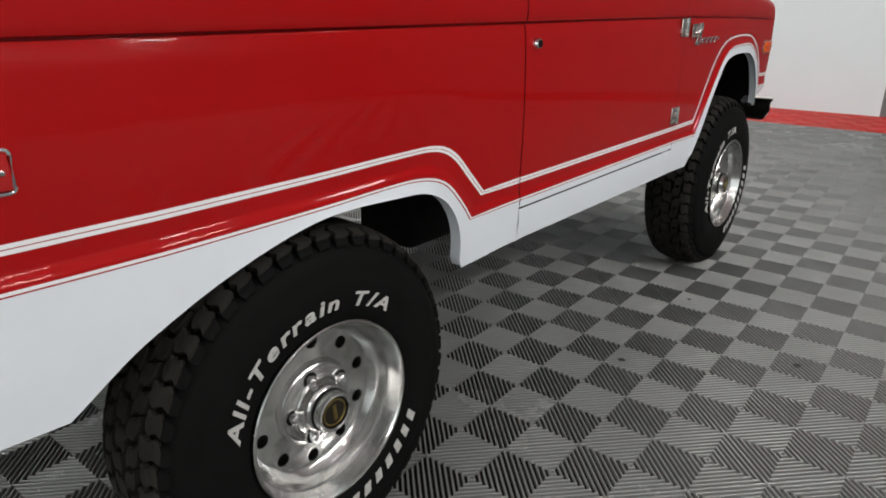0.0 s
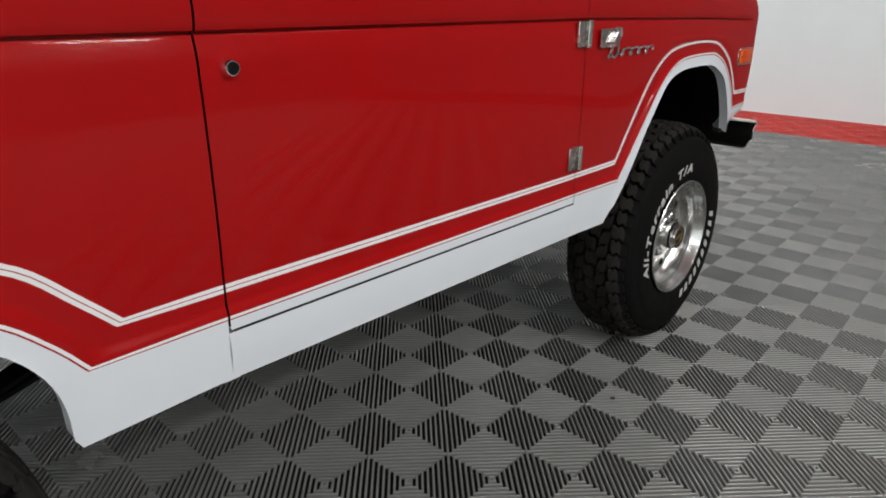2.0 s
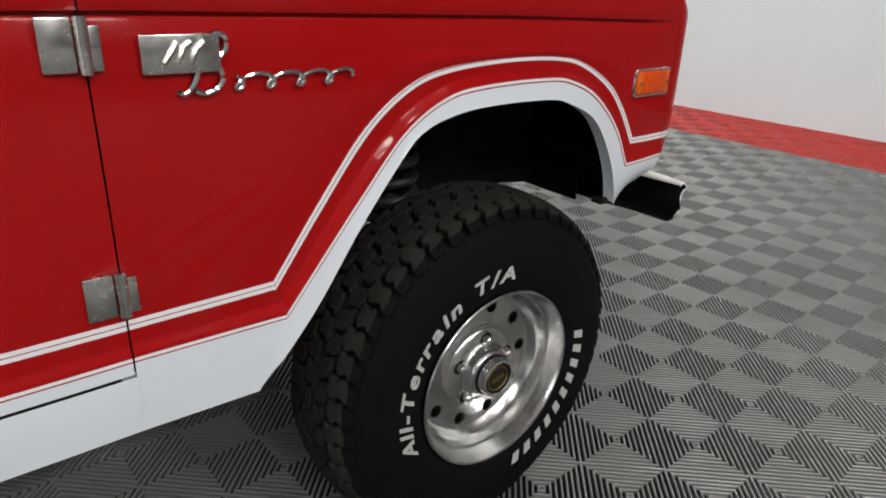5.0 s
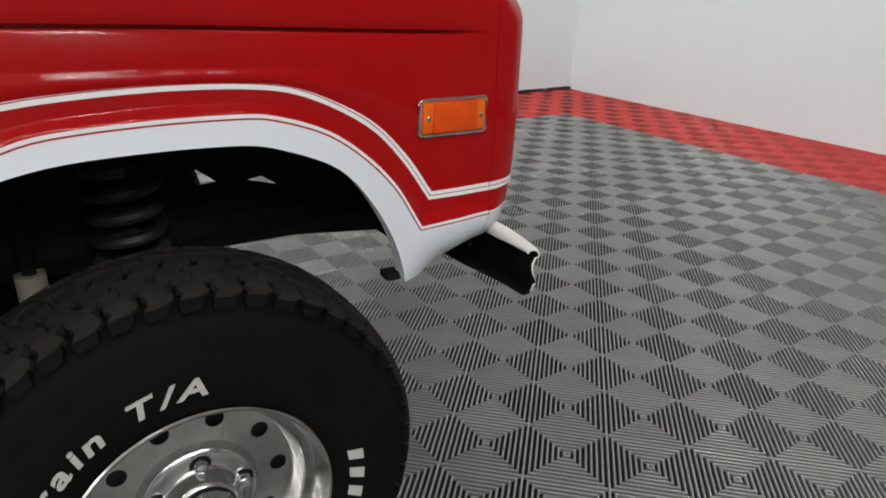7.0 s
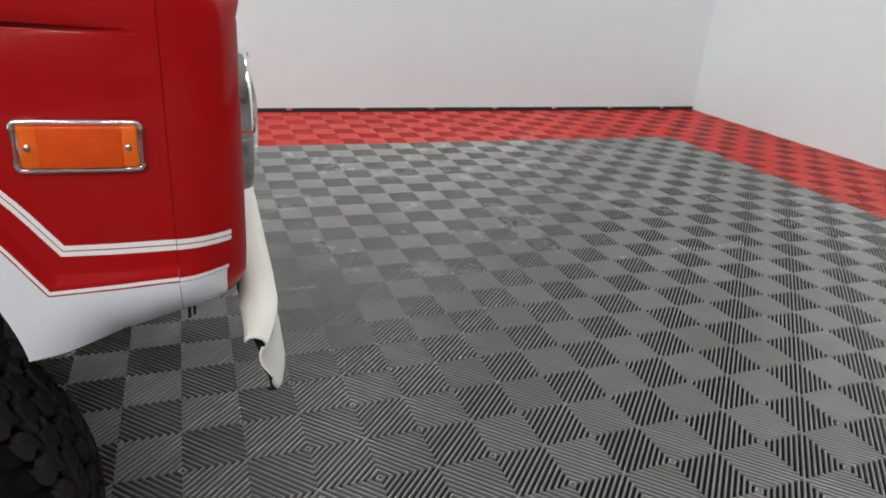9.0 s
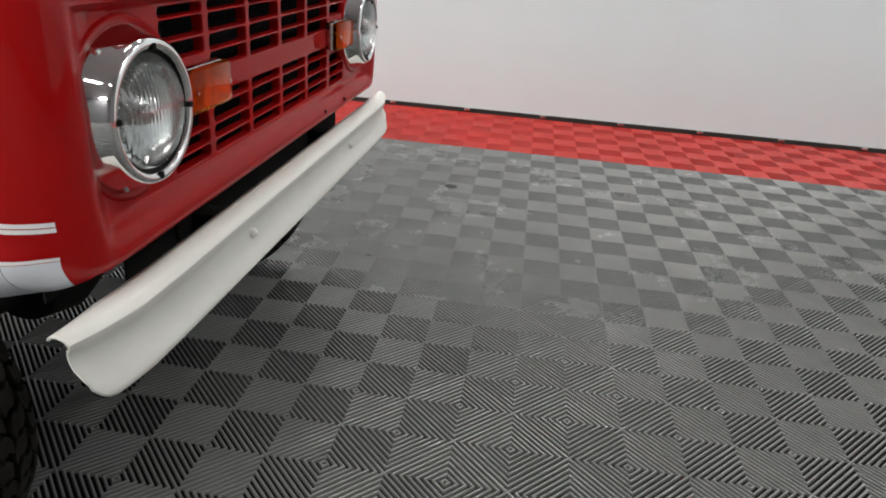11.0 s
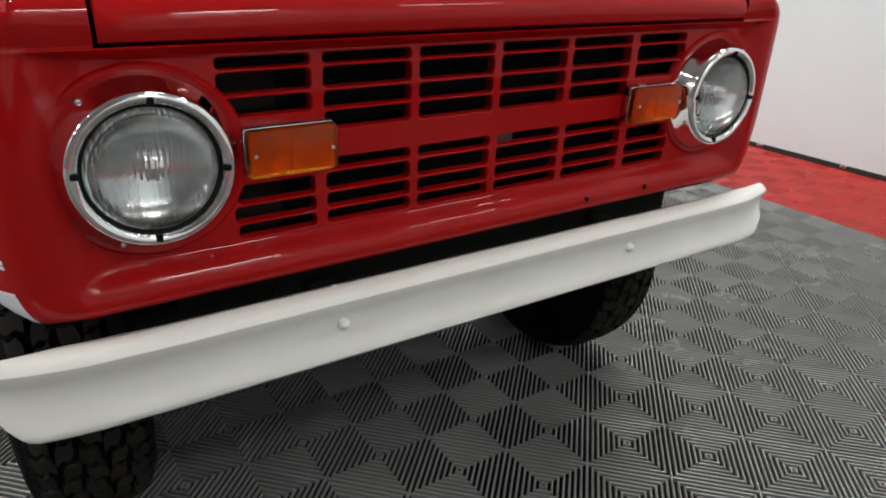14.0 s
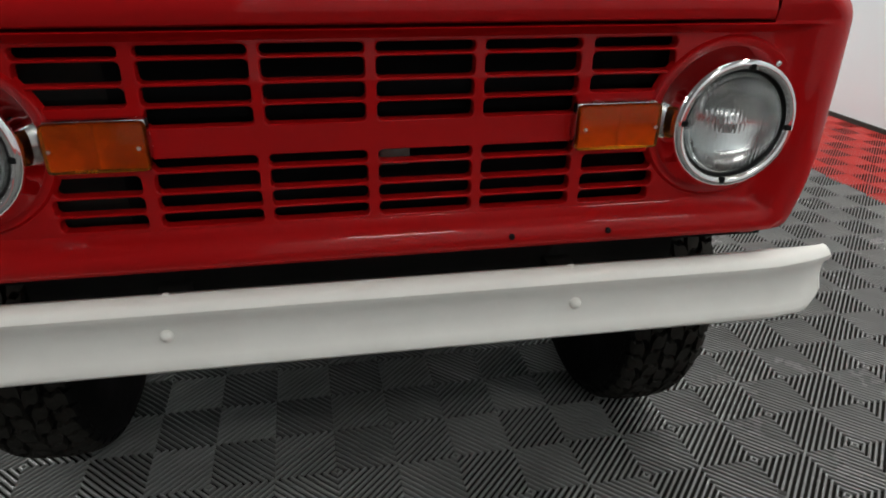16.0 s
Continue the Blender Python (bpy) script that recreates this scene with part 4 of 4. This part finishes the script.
WX = 0.846 - CX
SPIN_F, NUTS_F, SPIN_R, NUTS_R = 1, 14, 14, 34      # how far each wheel has rolled
for y, hz, words, turn, spin, nuts, bar in ((2.339, HZ_F, "front", 35, SPIN_F, NUTS_F, 1.85), (-0.010, HZ_R, "rear", 0, SPIN_R, NUTS_R, 0.1)):
    w = wheel("polished aluminium %s wheel with a white-lettered tyre" % words, hz, radians(spin), radians(nuts), bar)
    text_ring("All-Terrain", 0.231, radians(125.5 + turn), 0.0300, w, LETTER_X, 1.52)
    text_ring("T/A", 0.231, radians(64 + turn), 0.0300, w, LETTER_X, 1.45)
    bar_arc([radians(-28 - 9 * k + turn) for k in range(10)], 0.231, 0.258, w)
    w.matrix_basis = UNLEAN @ Matrix.Translation((WX, y, hz))
    copy_thing(w, UNLEAN @ Matrix.Translation((-WX, y, hz)) @ Matrix.Rotation(math.pi, 4, "Z"))


# ---- door hardware and badge ----
def hinge(s, z):
    x = plan_x(1.65)
    bm = bmesh.new()
    box(bm, s * (x + 0.005), 1.626, z, 0.010, 0.036, 0.060, 0.003)
    box(bm, s * (x + 0.004), 1.660, z - 0.004, 0.008, 0.022, 0.050, 0.002)
    tube(bm, [(s * (x + 0.010), 1.652, z - 0.031), (s * (x + 0.010), 1.652, z + 0.031)], 0.0075, 12)
    part("door_hinge", bm, DULLCHROME, truck, "chrome exposed door hinge")


for s in (1, -1):
    hinge(s, 1.079)
    hinge(s, 0.776)
    bm = bmesh.new()
    x = plan_x(0.704)
    revolve(bm, [(x - 0.002, 0.015), (x + 0.006, 0.014), (x + 0.012, 0.011), (x + 0.013, 0.0003)] if s > 0 else [(-x + 0.002, 0.015), (-x - 0.006, 0.014), (-x - 0.012, 0.011), (-x - 0.013, 0.0003)], 18, centre=(0, 0.704, 1.062))
    lk = part("door_lock", bm, CHROME, truck, "chrome push-button lock")
    bm = bmesh.new()
    revolve(bm, [(s * (x + 0.0125), 0.0095), (s * (x + 0.0140), 0.0085), (s * (x + 0.0142), 0.0003)], 18, centre=(0, 0.704, 1.062))
    part("lock_button", bm, GASKET, lk, "dark lock button")


def badge(s):
    x = plan_x(1.85)
    bm = bmesh.new()
    box(bm, s * (x + 0.010), 1.757, 1.066, 0.006, 0.094, 0.046, 0.002)
    b = part("badge", bm, DULLCHROME, truck, "chrome fender badge with a flowing script")
    bm = bmesh.new()
    for k in range(3):
        tube(bm, [(s * (x + 0.014), 1.735 + 0.016 * k, 1.056), (s * (x + 0.015), 1.745 + 0.014 * k, 1.070 + 0.004 * (k % 2)), (s * (x + 0.014), 1.752 + 0.016 * k, 1.080)], 0.004, 6)
    part("badge_relief", bm, DULLCHROME, b)
    # a flowing chrome line: a tall looped start, then a slanted wave
    xb = s * (x + 0.008)
    bm = bmesh.new()
    tall = [(1.748, 1.022), (1.757, 1.018), (1.768, 1.028), (1.779, 1.052), (1.789, 1.076), (1.800, 1.088), (1.812, 1.084), (1.812, 1.070), (1.800, 1.056), (1.803, 1.046), (1.806, 1.034), (1.797, 1.022), (1.782, 1.017), (1.770, 1.022)]
    tube(bm, [(xb, y, z) for y, z in smooth_curve(tall, 60)], 0.0042, 8)
    pts = []
    for q in range(181):
        f = q / 180
        a = 2 * math.pi * 4.25 * f + 0.6
        z = 1.0285 + 0.0092 * math.cos(a) * (1 if f < 0.92 else 0.4 + (1 - f) * 7.5)
        pts.append((xb, 1.812 + 0.184 * f + 0.0132 * math.sin(a) * min(1, (1 - f) * 12) + 0.45 * (z - 1.0285), z))
    tube(bm, pts, 0.0031, 8)
    part("badge_script", bm, CHROME, b)


badge(1)
badge(-1)

# ---- underside ----
bm = bmesh.new()
box(bm, 0, 1.16, 0.65, 1.56, 1.08, 0.06)
box(bm, 0, -0.12, 0.745, 1.08, 1.48, 0.05)
part("floor_pan", bm, BLACK, truck)
for s in (1, -1):
    bm = bmesh.new()
    tube(bm, [(s * 0.36, -0.85, 0.70), (s * 0.36, 0.5, 0.70), (s * 0.36, 0.9, 0.62), (s * 0.36, 1.7, 0.60), (s * 0.36, 2.0, 0.68), (s * 0.36, 2.88, 0.68)], 0.05, 8)
    part("frame_rail", bm, BLACK, truck)
    bm = bmesh.new()
    loops = [[(1.80, 0.665), (2.436, 0.664), (2.438, 0.60), (2.476, 0.60), (2.478, 0.661), (2.86, 0.62), (2.86, 1.08), (1.80, 1.08)],
             [(2.444, 0.801), (2.471, 0.808), (2.508, 0.779), (2.474, 0.776)], [(2.568, 0.776), (2.598, 0.781), (2.628, 0.760)]]
    edges_ = []
    for lp in loops:
        vs = [bm.verts.new((s * 0.385, y, z)) for y, z in lp]
        edges_ += [bm.edges.new((vs[k], vs[(k + 1) % len(vs)])) for k in range(len(vs))]
    bmesh.ops.triangle_fill(bm, use_beauty=True, edges=edges_)
    bmesh.ops.solidify(bm, geom=bm.faces[:], thickness=0.004)
    part("inner_fender", bm, BLACK, truck)
    bm = bmesh.new()
    box(bm, s * 0.55, 0.0, 0.90, 0.02, 1.1, 0.42)
    part("wheel_house", bm, BLACK, truck)
    bm = bmesh.new()
    leaf = smooth_curve([(-0.62, 0.60), (-0.3, 0.50), (0.0, 0.455), (0.3, 0.475), (0.62, 0.565)], 16)
    for k in range(3):
        loft(bm, [[(s * 0.47 + dx, y * (1 - 0.18 * k), z - 0.012 * k + dz) for y, z in leaf] for dx, dz in ((-0.03, 0), (0.03, 0), (0.03, -0.008), (-0.03, -0.008), (-0.03, 0))])
    part("leaf_spring", bm, BLACK, truck)
    bm = bmesh.new()
    box(bm, s * 0.52, 0.57, 0.645, 0.20, 0.20, 0.23, 0.02)
    part("body_mount", bm, BLACK, truck)
    bm = bmesh.new()
    tube(bm, [(s * 0.43, 0.05, 0.42), (s * 0.43, 0.20, 0.74)], 0.024, 12)
    part("shock_absorber", bm, BLACK, truck)
    bm = bmesh.new()
    box(bm, s * 0.783, 2.679, 0.707, 0.030, 0.026, 0.014, 0.004)
    part("lip_bracket", bm, BLACK, truck)
    bm = bmesh.new()
    box(bm, s * 0.58, 2.33, 1.06, 0.38, 1.05, 0.02)
    part("fender_liner", bm, BLACK, truck)
    bm = bmesh.new()
    pts = [(s * 0.445 + 0.055 * math.cos(t), 2.335 + 0.055 * math.sin(t), 0.52 + 0.33 * t / (2 * math.pi * 8)) for t in np.linspace(0, 2 * math.pi * 8, 160)]
    tube(bm, pts, 0.0115, 8)
    part("coil_spring", bm, SPRING, truck)
    bm = bmesh.new()
    tube(bm, [(s * 0.42, 2.175, 0.40), (s * 0.42, 2.172, 0.665)], 0.025, 14)
    sh = part("shock_absorber", bm, DRUM, truck, "dusty grey shock absorber")
    bm = bmesh.new()
    tube(bm, [(s * 0.42, 2.172, 0.66), (s * 0.42, 2.168, 0.90)], 0.012, 10)
    part("rod", bm, BLACK, sh)
bm = bmesh.new()
tube(bm, [(-0.70, 2.337, HZ_F), (0.70, 2.337, HZ_F)], 0.04, 12)
part("front_axle", bm, BLACK, truck)
bm = bmesh.new()
tube(bm, [(-0.70, 0, HZ_R), (0.70, 0, HZ_R)], 0.045, 12)
part("rear_axle", bm, BLACK, truck)
# flat sheet behind the slots; its near-black imitates the shade inside
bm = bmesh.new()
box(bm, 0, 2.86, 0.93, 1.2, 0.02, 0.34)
part("radiator", bm, BAYSHADE, truck)


bm = bmesh.new()
box(bm, 0, 2.81, 0.735, 0.78, 0.07, 0.06, 0.01)
part("crossmember", bm, BLACK, truck)
bm = bmesh.new()
box(bm, 0, 2.872, 0.676, 1.12, 0.004, 0.130)
for k in (1, -1):
    box(bm, k * 0.650, 2.872, 0.723, 0.18, 0.004, 0.036)
    box(bm, k * 0.565, 2.868, 0.90, 0.37, 0.004, 0.32)
part("splash_shield", bm, BLACK, truck, "black shield behind the bumper")
bm = bmesh.new()
revolve(bm, [(-0.13, 0.03), (-0.10, 0.10), (0.0, 0.125), (0.10, 0.10), (0.13, 0.03)], 20, centre=(0.12, 2.337, HZ_F))
part("differential", bm, BLACK, truck)
bm = bmesh.new()
box(bm, 0, 1.85, 0.56, 0.34, 0.9, 0.22, 0.04)
part("transmission", bm, BLACK, truck)
bm = bmesh.new()
box(bm, 0, 2.52, 0.84, 0.40, 0.5, 0.10, 0.02)
part("engine_pan", bm, BLACK, truck)
bm = bmesh.new()
box(bm, -0.035, 2.895, 0.905, 0.05, 0.02, 0.035, 0.004)
part("hood_latch", bm, STEEL, truck, "grey latch behind the grille slots")
for x in (-0.222, -0.390):
    bm = bmesh.new()
    revolve(bm, [(2.945, 0.0055), (2.957, 0.005), (2.958, 0.0004)], 10, axis="y", centre=(x, 0, 0.770))
    part("panel_bolt", bm, GASKET, truck)

# ---- small marks on the floor ----
def floor_mark(x, y, r, label):
    bm = bmesh.new()
    n = 14
    ring = [bm.verts.new((r * (0.55 + 0.45 * random.random()) * math.cos(2 * math.pi * k / n), r * (0.55 + 0.45 * random.random()) * math.sin(2 * math.pi * k / n), 0.0)) for k in range(n)]
    top = bm.verts.new((0, 0, 0.0015))
    for k in range(n):
        bm.faces.new((ring[k], ring[(k + 1) % n], top))
    ob = part("floor_stain", bm, SMEAR, None, "", True, Matrix.Translation((x, y, 0.0005)))
    tagged(ob, label, "stain", "marks on the floor")


SMEAR = mat("dirt_smear", (0.03, 0.03, 0.028), 0.8, var=0.4, scale=60)
floor_mark(-1.975, 3.09, 0.042, "dark dirt stain on the grey floor tiles")
for x, y, r in ((-2.33, 3.315, 0.016), (1.405, 1.535, 0.018), (0.93, 1.19, 0.014), (0.921, 1.83, 0.010), (-1.728, 4.197, 0.012), (-0.98, 2.89, 0.014), (-2.80, 2.80, 0.010)):
    floor_mark(x, y, r, "small dark speck on the grey floor tiles")


# ---- floor tiles ----
def tile_arrays():
    """Ribs of one 2 x 2 cell tile, corner at the origin."""
    D = CELL * 2 ** 0.5
    N = 15
    p = D / N
    h = 0.0100
    half = ((0.240 * p, -h), (0.234 * p, -0.0030), (0.175 * p, -0.0009), (0.065 * p, 0.0))
    verts, faces = [], []
    for i in range(2):
        for j in range(2):
            cx, cy = (i + 0.5) * CELL, (j + 0.5) * CELL
            sg = -1 if (i + j) % 2 == 0 else 1
            # run direction d, offset direction o
            d = (2 ** -0.5, -sg * 2 ** -0.5)
            o = (sg * 2 ** -0.5, 2 ** -0.5)
            for k in range(-(N // 2), N // 2 + 1):
                c = k * p
                b = len(verts)
                for off, z in [(c - a, z) for a, z in half] + [(c + a, z) for a, z in half[::-1]]:
                    L = max(D / 2 - abs(off), 0.0005)
                    for e in (-L, L):
                        verts.append((cx + o[0] * off + d[0] * e, cy + o[1] * off + d[1] * e, z))
                faces += [(b + 2 * q, b + 2 * q + 1, b + 2 * q + 3, b + 2 * q + 2) for q in range(7)]
    return verts, faces


TV, TF = tile_arrays()
RED_L, RED_F = -18 * CELL, 43 * CELL
NEAR = lambda x, y: -0.9 < x < 2.0 and 0.6 < y < 5.6
tile_g = mesh("tile", TV, TF, TILEG, True)
V, F = np.array(TV), np.array(TF)
far = {0: [], 1: []}
count = 0
nx0 = int(math.floor(WL / TILE))
for i in range(nx0 - 1, int(WR / TILE) + 1):
    for j in range(int(WB / TILE), int(WF / TILE) + 1):
        x, y = i * TILE, (j - 0.5) * TILE
        if x + TILE < WL or y > WF:
            continue
        red = x + TILE / 2 < RED_L or y + TILE / 2 > RED_F
        if NEAR(x, y) and not red and count < 300:
            ob = put("tile", tile_g, FLOOR, "", Matrix.Translation((x, y, 0)))
            count += 1
        else:
            far[int(red)].append((x, y, 0))
for key, material, label in ((0, TILEG, "grey ribbed plastic floor tiles"), (1, TILER, "red ribbed plastic border tiles")):
    offs = np.array(far[key])
    vv = (V[None] + offs[:, None]).reshape(-1, 3)
    ff = (F[None] + (np.arange(len(offs)) * len(V))[:, None, None]).reshape(-1, 4)
    me = bpy.data.meshes.new("tiles")
    me.vertices.add(len(vv))
    me.vertices.foreach_set("co", vv.ravel())
    me.loops.add(ff.size)
    me.loops.foreach_set("vertex_index", ff.ravel())
    me.polygons.add(len(ff))
    me.polygons.foreach_set("loop_start", np.arange(len(ff)) * 4)
    me.update(calc_edges=True)
    me.materials.append(material)
    ob = put("tiles", me, FLOOR, label)
    ob["kind"] = "stuff"

# ---- dark strip with clips at the foot of the west wall ----
ob = hall_piece("baseboard", (WL + 0.001, WB, -0.005), (WL + 0.014, WF - 0.02, 0.032), GREENB, "dark green rubber strip at the wall's foot", "baseboard")
clip = None
for k in range(-3, 9):
    m = HALL @ Matrix.Translation((WL + 0.018, 2.355 + 0.6096 * k, 0.022))
    if clip is None:
        bm = bmesh.new()
        box(bm, 0, 0, 0, 0.012, 0.045, 0.022, 0.003)
        clip = part("wall_clip", bm, DULLCHROME, None, "", True, m)
        tagged(clip, "small metal clip on the dark wall strip", "clip", "wall strip clips")
    else:
        copy_thing(clip, m)


# ---- the right front corner of the body sits a little low ----
def settle(ob, m):
    if ob.name.startswith(("wheel", "bumper")) and not ob.name.startswith("wheel_house"):
        return
    if ob.type == "MESH":
        down = m.inverted().to_3x3() @ Vector((0, 0, -1))
        for v in ob.data.vertices:
            p = m @ v.co
            v.co += down * (0.0060 * min(1.0, max(0.0, (p.x + 0.5) / 1.05)) * min(1.0, max(0.0, (p.y - 2.35) / 0.45)))
    for c in ob.children:
        settle(c, m @ c.matrix_basis)


for c in truck.children:
    settle(c, c.matrix_basis.copy())
